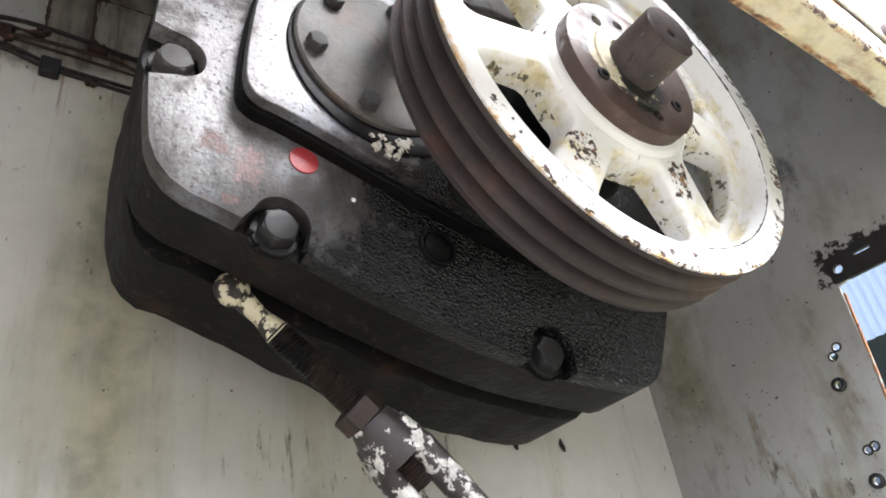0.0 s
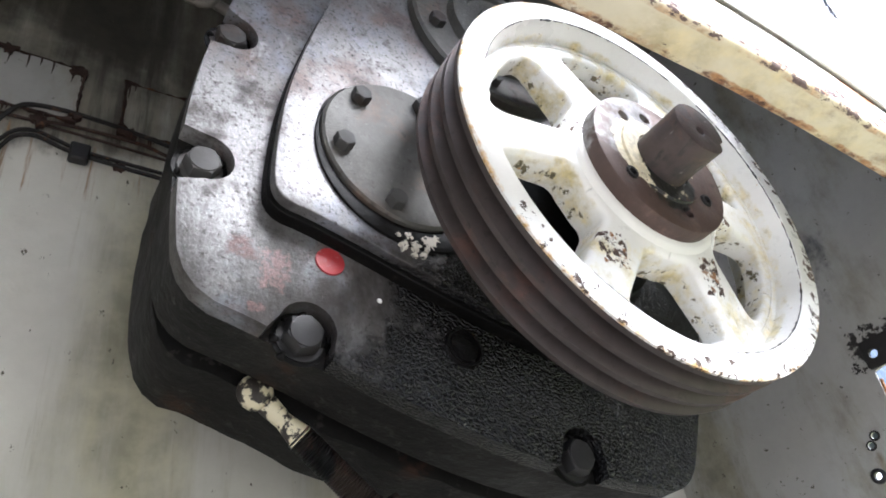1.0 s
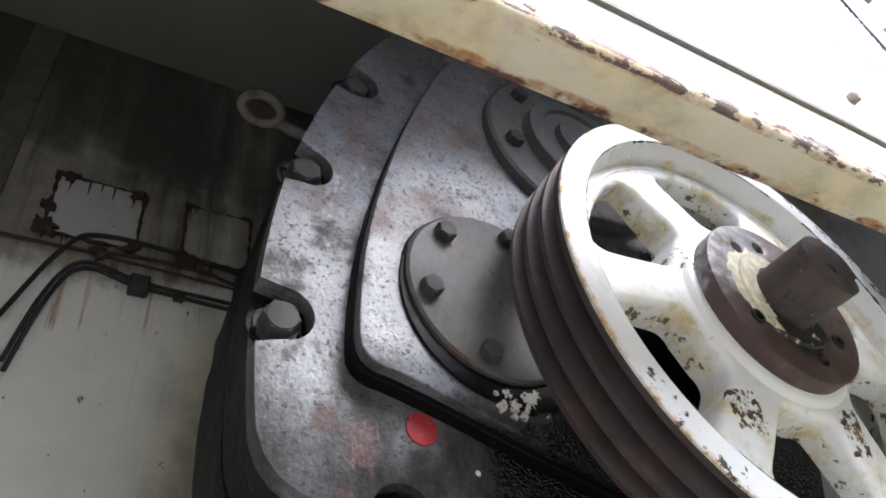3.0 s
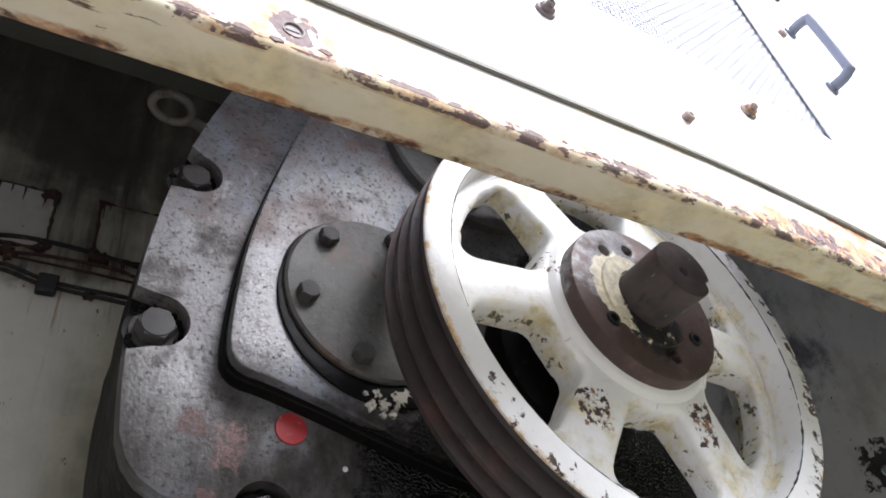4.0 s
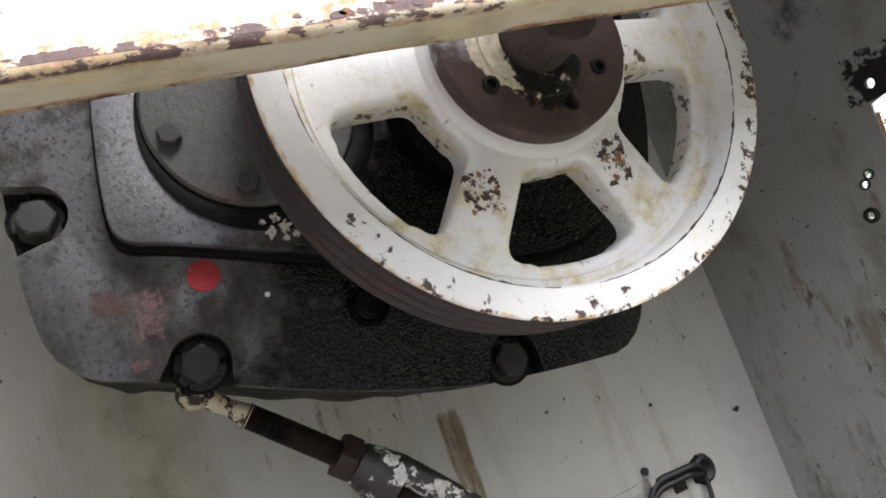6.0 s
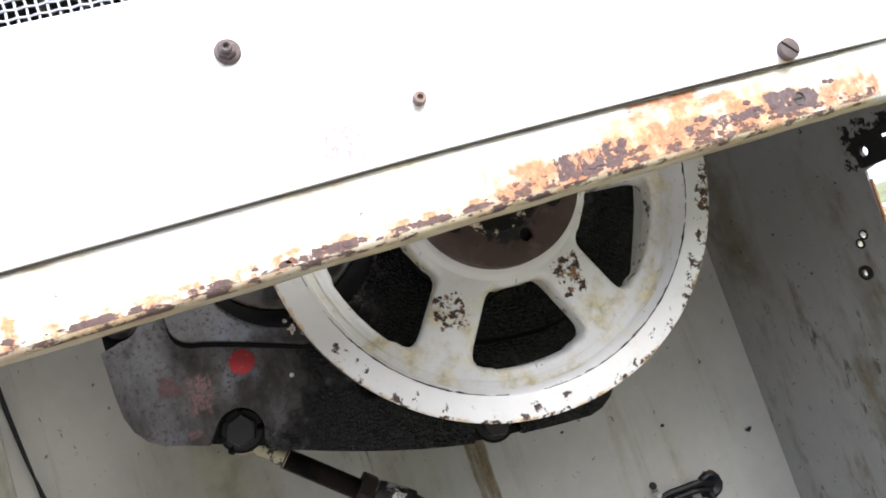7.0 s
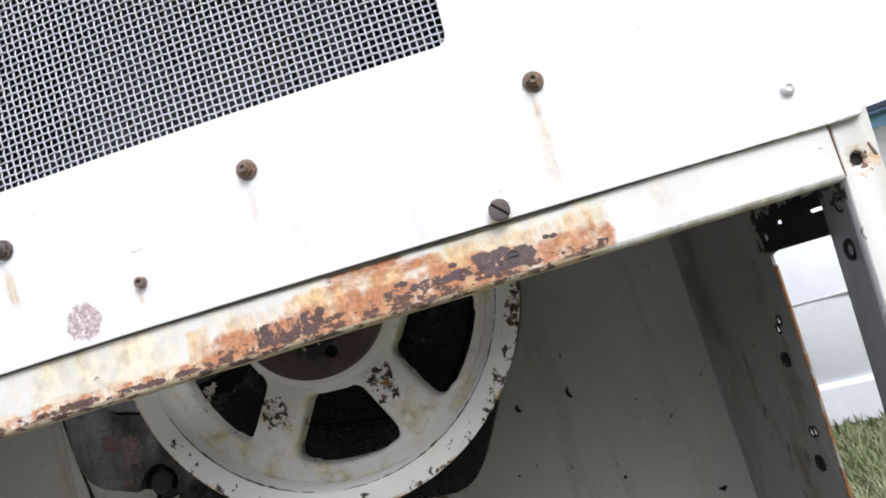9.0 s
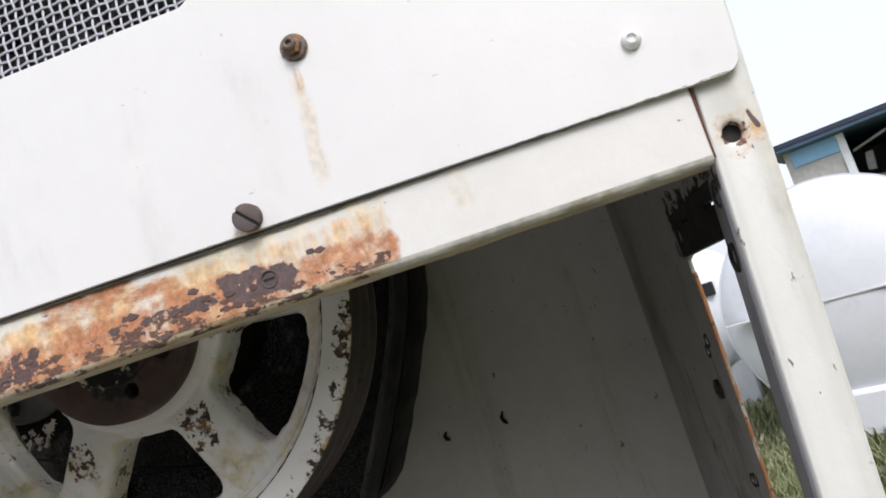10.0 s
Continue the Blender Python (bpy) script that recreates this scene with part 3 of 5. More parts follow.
def plate(outline, y0, y1, holes=(), bevel=0.0, segments=2, keep=None):
    """A plate in the x-z plane from y0 (front) to y1, with holes through it and its front rim bevelled."""
    bm = bmesh.new()
    edges = []
    for loop in (outline, *holes):
        vs = [bm.verts.new((x, y0, z)) for x, z in loop]
        edges += [bm.edges.new((vs[k], vs[(k + 1) % len(vs)])) for k in range(len(vs))]
    bmesh.ops.triangle_fill(bm, use_beauty=True, use_dissolve=False, edges=edges)
    bmesh.ops.recalc_face_normals(bm, faces=bm.faces)
    got = bmesh.ops.extrude_face_region(bm, geom=bm.faces[:])
    for v in got["geom"]:
        if isinstance(v, bmesh.types.BMVert):
            v.co.y = y1
    bmesh.ops.recalc_face_normals(bm, faces=bm.faces)
    if bevel:
        front = [e for e in bm.edges if all(abs(v.co.y - y0) < 1e-6 for v in e.verts) and any(abs(f.normal.y) < 0.5 for f in e.link_faces)]
        if keep:
            front = [e for e in front if keep(e)]
        bmesh.ops.bevel(bm, geom=front, offset=bevel, segments=segments, profile=0.5, affect="EDGES", clamp_overlap=True)
    return bm


def box(x0, x1, y0, y1, z0, z1, bevel=0.0, segments=2):
    bm = bmesh.new()
    bmesh.ops.create_cube(bm, size=1, matrix=Matrix.LocRotScale(((x0 + x1) / 2, (y0 + y1) / 2, (z0 + z1) / 2), None, (x1 - x0, y1 - y0, z1 - z0)))
    if bevel:
        bmesh.ops.bevel(bm, geom=bm.edges[:], offset=bevel, segments=segments, profile=0.5, affect="EDGES")
    return bm


def lathe(profile, cx, cz, n=64, closed=True):
    """Turns (y, r) pairs round the axis along y through (cx, cz)."""
    bm = bmesh.new()
    rings = [[bm.verts.new((cx + r * math.cos(2 * math.pi * k / n), y, cz + r * math.sin(2 * math.pi * k / n))) for k in range(n)] if r > 1e-6
             else [bm.verts.new((cx, y, cz))] for y, r in profile]
    pairs = list(zip(rings, rings[1:])) + ([(rings[-1], rings[0])] if closed else [])
    for a, b in pairs:
        for k in range(n):
            quad = []
            for v in (a[k % len(a)], a[(k + 1) % len(a)], b[(k + 1) % len(b)], b[k % len(b)]):
                if v not in quad:
                    quad.append(v)
            if len(quad) > 2:
                bm.faces.new(quad)
    bmesh.ops.recalc_face_normals(bm, faces=bm.faces)
    return bm


def tube(points, r, n=8, radii=None):
    """A round tube along a polyline, with closed ends."""
    bm = bmesh.new()
    points = [Vector(p) for p in points]
    rings, side = [], None
    for k, p in enumerate(points):
        d = (points[min(k + 1, len(points) - 1)] - points[max(k - 1, 0)]).normalized()
        if side is None:
            side = d.orthogonal().normalized()
        side = (side - d * side.dot(d)).normalized()
        up = d.cross(side)
        rr = radii[k] if radii else r
        rings.append([bm.verts.new(p + rr * (math.cos(2 * math.pi * j / n) * side + math.sin(2 * math.pi * j / n) * up)) for j in range(n)])
    for a, b in zip(rings, rings[1:]):
        for j in range(n):
            bm.faces.new((a[j], a[(j + 1) % n], b[(j + 1) % n], b[j]))
    bm.faces.new(rings[0][::-1])
    bm.faces.new(rings[-1])
    bmesh.ops.recalc_face_normals(bm, faces=bm.faces)
    return bm


def curve_points(points, per=6):
    """A smooth polyline through the points."""
    pts = [Vector(p) for p in points]
    out = []
    for k in range(len(pts) - 1):
        a, b, c, d = pts[max(k - 1, 0)], pts[k], pts[k + 1], pts[min(k + 2, len(pts) - 1)]
        for s in range(per):
            t = s / per
            out.append(0.5 * ((2 * b) + (c - a) * t + (2 * a - 5 * b + 4 * c - d) * t * t + (3 * b - a - 3 * c + d) * t ** 3))
    return out + [pts[-1]]


def joined(*bms):
    out = bmesh.new()
    for bm in bms:
        me = bpy.data.meshes.new("tmp")
        bm.to_mesh(me)
        bm.free()
        out.from_mesh(me)
        bpy.data.meshes.remove(me)
    return out


def part(name, bm, material, parent=None, label="", angle=40, m=None, front=None):
    """Links a bmesh as one mesh object, under a thing or a part when one is given. front: it belongs to the bowed cabinet front."""
    if m:
        bm.transform(m)
    if front:
        bm.transform(front)
        xs = [v.co.x for v in bm.verts]
        if max(xs) - min(xs) > 0.15 and len(xs) < 600:
            for k in range(18):
                bmesh.ops.bisect_plane(bm, geom=bm.verts[:] + bm.edges[:] + bm.faces[:], plane_co=(-0.10 + 0.034 * k, 0, 0), plane_no=(1, 0, 0))
        for v in bm.verts:
            v.co.y += bow(v.co.x)
    up, chain = parent, Matrix.Identity(4)
    while up:
        chain, up = up.matrix_basis @ chain, up.parent
    bm.transform(chain.inverted())
    me = bpy.data.meshes.new(name)
    bm.to_mesh(me)
    bm.free()
    me.materials.append(material)
    me.shade_smooth()
    me.set_sharp_from_angle(angle=radians(angle))
    ob = new(name, me)
    if parent:
        ob.parent = parent
    if label:
        ob["label"] = label
    return ob


def thing(name, place, label, category, group="", kind=""):
    ob = new(name)
    ob.empty_display_size = 0.05
    ob.matrix_world = Matrix.Translation(place)
    return tagged(ob, label, category, group, kind)


# the front of the cabinet is bowed back towards the corner post
FRONT = Matrix.Translation((0, -0.0055, 0))


def bow(x):
    return 0.038 * max(0.0, (x + 0.10) / 0.54) ** 1.7


def on_front(x, y, z):
    return FRONT @ Vector((x, y + bow(x), z))


X_RIGHT, Y_BACK, Z_TOP, Z_FLOOR, X_LEFT = 0.426, 0.530, 1.83, 0.64, -0.95
GROUND = 0.60

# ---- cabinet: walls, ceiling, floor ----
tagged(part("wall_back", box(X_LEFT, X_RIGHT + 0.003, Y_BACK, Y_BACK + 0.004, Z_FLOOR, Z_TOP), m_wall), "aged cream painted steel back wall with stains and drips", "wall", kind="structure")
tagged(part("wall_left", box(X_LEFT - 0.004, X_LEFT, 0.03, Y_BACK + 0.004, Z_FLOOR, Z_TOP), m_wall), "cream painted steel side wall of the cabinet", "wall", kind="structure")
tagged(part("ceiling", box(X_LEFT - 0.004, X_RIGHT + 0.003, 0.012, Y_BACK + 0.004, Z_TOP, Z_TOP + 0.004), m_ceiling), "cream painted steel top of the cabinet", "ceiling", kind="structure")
# unseen floor, kept black to hold back bounced light inside
tagged(part("floor", box(X_LEFT - 0.004, X_RIGHT + 0.003, 0.03, Y_BACK + 0.004, Z_FLOOR - 0.004, Z_FLOOR), m_soot), "oil blackened steel floor of the cabinet", "floor", kind="structure")

# side wall with its fixing holes; outline in (y, z), laid from x-z into y-z
side_holes = [(0.2685, 1.104, 0.0039), (0.2765, 1.095, 0.0039), (0.283, 1.062, 0.0042), (0.2755, 0.987, 0.0039), (0.284, 0.985, 0.0039),
              (0.288, 0.952, 0.0042), (0.281, 0.876, 0.0039), (0.289, 0.876, 0.0039), (0.294, 0.845, 0.0042)]
TURN_SIDE = Matrix(((0, 1, 0, 0), (1, 0, 0, 0), (0, 0, 1, 0), (0, 0, 0, 1)))
# the side wall runs inwards to the back
INWARD = Matrix(((1, -0.104, 0, 0.104 * 0.28), (0, 1, 0, 0), (0, 0, 1, 0), (0, 0, 0, 1)))
outline = [(Y_BACK + 0.004, Z_FLOOR), (Y_BACK + 0.004, Z_TOP), (0.05, Z_TOP), (0.05, 1.212), (0.209, 1.207), (0.214, 1.175), (0.2365, 1.170), (0.242, 1.06), (0.262, 0.85), (0.275, Z_FLOOR)]
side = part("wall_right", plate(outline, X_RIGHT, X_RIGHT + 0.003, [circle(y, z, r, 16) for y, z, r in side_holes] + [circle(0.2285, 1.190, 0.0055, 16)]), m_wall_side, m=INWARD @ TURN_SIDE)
tagged(side, "grey cream side wall with drilled holes and a sooty edge", "wall", kind="structure")
part("rusty_edge", tube([(X_RIGHT + 0.0015, 0.2345, 1.160), (X_RIGHT + 0.0015, 0.2400, 1.06), (X_RIGHT + 0.0015, 0.2600, 0.85), (X_RIGHT + 0.0015, 0.2730, Z_FLOOR)], 0.0017, 6), m_orange, side, "bare orange rusted cut edge", m=INWARD)
for y, z, r in side_holes:
    if r > 0.0040:
        part("rivet_nut", lathe([(0, r), (0, 0.0085), (-0.0025, 0.0085), (-0.0035, 0.0065), (-0.0035, r)], 0, 0, 16), m_bolt_black, side, m=INWARD @ Matrix.Translation((X_RIGHT, y, z)) @ Matrix.Rotation(radians(-90), 4, "Z"))
bracket_slots = [[(y - h, 1.197), (y + h, 1.197), (y + h, 1.2002), (y - h, 1.2002)] for y, h in ((0.124, 0.016), (0.196, 0.010))]
for y, z, r in side_holes:
    if r < 0.0040:
        part("hole_rim", lathe([(0, r), (0, r + 0.0022), (-0.0008, r + 0.0018), (-0.0008, r)], 0, 0, 16), m_soot, side, m=INWARD @ Matrix.Translation((X_RIGHT, y, z)) @ Matrix.Rotation(radians(-90), 4, "Z"))
ob = part("tar_bracket", plate(round_corners([(0.066, 1.176), (0.240, 1.173), (0.240, 1.208), (0.066, 1.214)], 0.004, 3), X_RIGHT - 0.0015, X_RIGHT + 0.0045, [circle(0.2285, 1.190, 0.0055, 16)] + bracket_slots, 0.001, 1), m_soot, m=INWARD @ TURN_SIDE)
tagged(ob, "tar blackened steel strip across the side opening", "bracket")

# ---- cabinet front: panel, mesh, beam, post ----
PX0, PX1, PZ0, PZ1 = X_LEFT, 0.4665, 1.2535, 1.90
PZL = 1.2575
WIN = round_corners([(-0.34, 1.394), (0.192, 1.394), (0.206, 1.66), (-0.34, 1.66)], 0.010)
panel_outline = [(PX0, PZL), (-0.1, PZL)] + round_corners([(0.30, PZ0), (PX1 - 0.002, PZ0 - 0.001), (PX1 + 0.052, PZ1), (0.30, PZ1)], 0.013, 6)[7:14] + [(PX1 + 0.052, PZ1), (PX0, PZ1)]
front_panel = thing("front_panel", on_front(0, 0, PZ0), "white painted sheet steel front panel with a mesh window", "panel")
part("sheet", plate(panel_outline, -0.0025, 0.0, [WIN], 0.0008, 1), m_panel, front_panel, front=FRONT)


def mesh_wires():
    """A plain weave of wires, each one waving over and under the others."""
    verts, faces = [], []
    pitch, r, amp = 0.0058, 0.00072, 0.0007

    def wire(fixed, along, vertical, parity):
        base = len(verts)
        for k, s in enumerate(along):
            y = 0.0035 + amp * math.cos(math.pi * (k / 2 + parity))
            for j in range(5):
                a = 2 * math.pi * j / 5
                d, h = r * math.cos(a), r * math.sin(a)
                verts.append((fixed + d, y + h, s) if vertical else (s, y + h, fixed + d))
        for k in range(len(along) - 1):
            for j in range(5):
                a, b = base + 5 * k + j, base + 5 * k + (j + 1) % 5
                faces.append((a, b, b + 5, a + 5))

    xs = [0.211 - pitch * k for k in range(96)]
    zs = [1.389 + pitch * k for k in range(48)]
    for i, x in enumerate(xs):
        wire(x, [zs[0] + pitch * 0.5 * k for k in range(2 * len(zs) - 1)], True, i % 2)
    for i, z in enumerate(zs):
        wire(z, [xs[0] - pitch * 0.5 * k for k in range(2 * len(xs) - 1)], False, (i + 1) % 2)
    bm = bmesh.new()
    vs = [bm.verts.new(v) for v in verts]
    for f in faces:
        bm.faces.new([vs[i] for i in f])
    return bm


ob = part("wire_mesh", mesh_wires(), m_wire, front_panel, "woven white wire mesh", front=FRONT)
ob["kind"] = "stuff"

# thin dark strip added as the shadow gap between panel and rail
gap_shade_pts = [(PX0 + 0.01, 0.0004, PZL - 0.0004), (-0.1, 0.0004, PZL - 0.0004), (0.20, 0.0004, PZ0 - 0.0003), (0.30, 0.0004, PZ0 + 0.0003), (0.43, 0.0004, PZ0 + 0.0003)]
part("gap_shade_strip", tube([Vector(a) + (Vector(b) - Vector(a)) * k / 40 + Vector((0, 0, 0.0006 * noise.noise(Vector((k * 0.9, a[0] * 9, 0))))) for a, b in zip(gap_shade_pts, gap_shade_pts[1:]) for k in range(41)], 0.0011, 6), m_gap_shade, front_panel, "dark grimy gap strip under the panel", front=FRONT)

BZ0, BZ1, BY0, BY1 = 1.2115, 1.268, 0.0015, 0.032
beam = thing("bottom_rail", on_front(-0.2, BY0, BZ0), "cream painted steel rail with rust along its lower edge", "rail")
part("rail_face", plate([(PX0, BZ0 + 0.003), (0.4355, BZ0 + 0.003), (0.4355, BZ1), (PX0, BZ1)], BY0, BY0 + 0.004, [circle(x, 1.228, 0.0042, 16) for x in (-0.350, 0.1915)], 0.001, 1), m_beam, beam, "rust flaked front face", front=FRONT)
rail_bottom = bmesh.new()
bend = [(BY0, BZ0 + 0.0045), (BY0 + 0.0006, BZ0 + 0.0022), (BY0 + 0.0022, BZ0 + 0.0006), (BY0 + 0.0045, BZ0), (BY1 - 0.004, BZ0), (BY1 - 0.0012, BZ0 + 0.0008), (BY1, BZ0 + 0.0035), (BY1, BZ0 + 0.012), (BY1 - 0.0035, BZ0 + 0.012), (BY1 - 0.0035, BZ0 + 0.0035), (BY0 + 0.0045, BZ0 + 0.0035), (BY0 + 0.0035, BZ0 + 0.0045)]
ends = []
for k in range(141):
    x = PX0 + (0.4355 - PX0) * k / 140
    ends.append([rail_bottom.verts.new((x, y, z + 0.0007 * noise.noise(Vector((x * 22, y * 40, 3))) * (1 if k % 140 else 0))) for y, z in bend])
for a, b in zip(ends, ends[1:]):
    for j in range(len(bend)):
        rail_bottom.faces.new((a[j], a[(j + 1) % len(bend)], b[(j + 1) % len(bend)], b[j]))
rail_bottom.faces.new(ends[0])
rail_bottom.faces.new(ends[-1][::-1])
bmesh.ops.recalc_face_normals(rail_bottom, faces=rail_bottom.faces)
part("rail_underside", rail_bottom, m_rail_under, beam, "yellowed underside with a rusty back edge", front=FRONT)
part("rail_top", box(PX0, 0.4355, BY0 + 0.0045, BY1, BZ1 - 0.004, BZ1, 0.001, 1), m_beam, beam, front=FRONT)
for k in range(44):
    fx, fz = random.choice(((random.uniform(-0.40, 0.24), random.uniform(1.216, 1.221)), (random.uniform(0.0, 0.045), random.uniform(1.217, 1.236)), (random.uniform(0.095, 0.24), random.uniform(1.219, 1.236))))
    fr, fs = random.uniform(0.0010, 0.0026), random.uniform(0, 9)
    flake = [(fx + fr * 1.5 * (1 + 0.5 * noise.noise(Vector((math.cos(a), math.sin(a), fs)))) * math.cos(a), fz + fr * 0.8 * (1 + 0.7 * noise.noise(Vector((math.sin(a), fs, math.cos(a) * 1.6)))) * math.sin(a)) for a in [2 * math.pi * i / 11 for i in range(11)]]
    part("rust_flake", plate(flake, BY0 - 0.0004, BY0 + 0.0005, (), 0.0003, 1), m_flake, beam, front=FRONT)
LEAN = Matrix.Translation((0.454, 0, 1.23)) @ Matrix.Rotation(radians(3.4), 4, "Y") @ Matrix.Translation((-0.450, 0, -1.23))
POST = FRONT @ LEAN
post = thing("corner_post", on_front(0.446, 0.006, 0.6), "white painted steel corner post with rust spots and holes", "post")
front_leg = [(0.4325, 0.55), (0.4325, 1.90)] + [(0.4630, 1.90), (0.4630, 0.55)]
part("front_leg", plate(front_leg, 0.003, 0.009, [circle(0.4455, 1.2235, 0.0052, 20)], 0.003, 3), m_post, post, front=POST)
side_leg = [(0.009, 0.55), (0.009, 1.90), (0.070, 1.90), (0.070, 0.55)]
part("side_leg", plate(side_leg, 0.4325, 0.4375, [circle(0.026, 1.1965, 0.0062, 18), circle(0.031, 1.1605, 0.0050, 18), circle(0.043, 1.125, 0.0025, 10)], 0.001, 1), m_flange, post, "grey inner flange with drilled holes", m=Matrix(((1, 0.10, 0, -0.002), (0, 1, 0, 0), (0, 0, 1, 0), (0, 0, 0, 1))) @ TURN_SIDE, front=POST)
part("outer_leg", box(0.4578, 0.4628, 0.009, 0.019, 0.55, 1.90, 0.001, 1), m_post, post, front=POST)
part("hole_backing", lathe([(0.0085, 0.0), (0.0085, 0.009), (0.0115, 0.009), (0.0115, 0.0)], 0.4455, 1.2235, 16, False), m_soot, post, front=POST)
for y, z, r0, r1, d in ((0.031, 1.1605, 0.005, 0.0088, 0.0016), (0.026, 1.1965, 0.0062, 0.0085, 0.0006)):
    part("hole_ring", lathe([(0, r0), (0, r1), (-d, r1 - 0.0004), (-d, r0)], 0, 0, 18), m_bolt_black, post, m=Matrix.Translation((0.4305 + 0.1 * y, y, z)) @ Matrix.Rotation(radians(-84.3), 4, "Z"), front=POST)
chip = [(0.4546, 1.2325), (0.4560, 1.2334), (0.4572, 1.2300), (0.4590, 1.2262), (0.4600, 1.2232), (0.4588, 1.2221), (0.4570, 1.2240), (0.4556, 1.2285)]
part("paint_chip", plate(chip, 0.0027, 0.0032), m_scale, post, "bare grey steel where the paint chipped off", front=POST)
part("seam", box(0.4355, 0.4367, 0.0020, 0.004, BZ0 + 0.002, 1.2535, 0.0004, 1), m_rust, post, "rusty joint line", front=FRONT)


def stud(x, z, y=-0.0025, r=0.0078, kind="stud", metal=(m_rusty_bolt, m_rusty_nut)):
    """A rusty bolt end with nut, a slotted screw, a small bolt or a painted rivet on the panel."""
    if kind == "stud":
        ob = thing("panel_bolt", on_front(x, y, z), "rusty brown nut and bolt end on the white panel", "bolt", "panel bolts")
        part("washer", lathe([(y, 0), (y, r), (y - 0.0018, r * 1.0), (y - 0.0026, r * 0.9), (y - 0.0026, 0)], x, z, 24, False), metal[0], ob, front=FRONT)
        part("nut", plate(circle(x, z, r * 0.72, 6, random.random()), y - 0.0058, y - 0.0025, (), 0.0008, 1), metal[1], ob, front=FRONT)
        part("bolt_end", lathe([(y - 0.005, r * 0.42), (y - 0.0085, r * 0.42), (y - 0.0090, r * 0.34), (y - 0.0085, r * 0.22), (y - 0.007, r * 0.20), (y - 0.007, 0)], x, z, 16, False), metal[0], ob, front=FRONT)
    elif kind == "slot":
        ob = thing("slotted_screw", on_front(x, y, z), "dark brown slotted round head screw above the rail", "screw")
        w = r * 0.12
        for s in (-1, 1):
            half = [(r * math.cos(a), r * math.sin(a)) for a in (math.asin(0.12) + k * (math.pi - 2 * math.asin(0.12)) / 14 for k in range(15))]
            c, sn = math.cos(radians(-46)), math.sin(radians(-46))
            loop = [(x + s * (c * u - sn * v), z + s * (sn * u + c * v)) for u, v in half]
            part("head_half", plate(loop, y - 0.005, y, (), 0.002, 3), m_scale, ob, front=FRONT)
        part("slot_floor", lathe([(y, 0), (y, r * 0.98), (y - 0.0035, r * 0.98), (y - 0.0035, 0)], x, z, 20, False), m_bolt_black, ob, front=FRONT)
    elif kind == "small":
        ob = thing("small_panel_bolt", on_front(x, y, z), "small rusty bolt end on the white panel", "bolt")
        part("head", lathe([(y, 0), (y, r), (y - 0.004, r), (y - 0.005, r * 0.8), (y - 0.005, r * 0.45), (y - 0.003, r * 0.4), (y - 0.003, 0)], x, z, 20, False), m_rusty_bolt, ob, front=FRONT)
    else:
        ob = thing("painted_rivet", on_front(x, y, z), "white painted hollow rivet on the panel", "rivet", "painted rivets")
        part("head", lathe([(y, 0), (y, r), (y - 0.002, r), (y - 0.004, r * 0.75), (y - 0.0045, r * 0.5), (y - 0.003, r * 0.4), (y - 0.003, 0)], x, z, 20, False), m_panel, ob, front=FRONT)
    return ob


for x, z in ((-0.381, 1.350), (-0.180, 1.349), (0.022, 1.3485), (0.2435, 1.3465)):
    stud(x, z, metal=(m_scale, m_scale) if x < -0.1 else (m_rusty_bolt, m_rusty_nut))
stud(-0.078, 1.2915, kind="small", r=0.0043)
stud(0.192, 1.2628, kind="slot", r=0.0078)
stud(0.416, 1.2865, kind="rivet", r=0.0052)
stud(-0.331, 1.266, kind="rivet", r=0.0052)
stud(0.286, 1.640, kind="small", r=0.0060)
HX, HO = 0.337, -0.031
grip = [(HX, -0.0025, 1.567), (HX, HO + 0.012, 1.567), (HX, HO + 0.0035, 1.5705), (HX, HO, 1.579), (HX, HO, 1.668), (HX, HO + 0.0035, 1.6765), (HX, HO + 0.012, 1.680), (HX, -0.0025, 1.680)]
handle = part("handle", tube(curve_points(grip, 5), 0.0068, 12), m_handle, front_panel, "blue grey U shaped grab handle", front=FRONT)
for z in (1.567, 1.680):
    part("foot", lathe([(-0.0025, 0.0), (-0.0025, 0.0105), (-0.0055, 0.0105), (-0.007, 0.0085), (-0.007, 0.0)], HX, z, 20, False), m_handle, handle, front=FRONT)

for x in (-0.350, 0.1915):
    ob = thing("rail_screw", on_front(x, BY0, 1.228), "dark screw sunk in a rusty hole of the rail", "screw", "rail screws")
    part("head", lathe([(BY0 + 0.0005, 0.0046), (BY0 - 0.0004, 0.0052), (BY0 - 0.0005, 0.0046), (BY0 + 0.0001, 0.0040), (BY0 + 0.0006, 0.0038), (BY0 + 0.0006, 0.0)], x, 1.228, 20, False), m_scale, ob, front=FRONT)
    part("slot", box(x - 0.0032, x + 0.0032, BY0 + 0.0002, BY0 + 0.0009, 1.2274, 1.2286), m_black, ob, front=FRONT)

# ---- gearbox ----
GX = [(-0.360, 1.310), (-0.3625, 1.215), (-0.355, 1.140), (-0.290, 1.119), (-0.180, 1.072), (-0.075, 1.040), (0.020, 1.028), (0.078, 1.024), (0.115, 1.085), (0.155, 1.160), (0.190, 1.240),
      (0.203, 1.360), (0.190, 1.500), (0.120, 1.640), (0.0, 1.730), (-0.120, 1.735), (-0.215, 1.690), (-0.285, 1.575), (-0.338, 1.430)]
BOLTS = [(-0.343, 1.255), (-0.327, 1.407), (-0.266, 1.123), (-0.036, 1.051), (-0.277, 1.548)]
face_loop = smooth_loop(GX, 2)


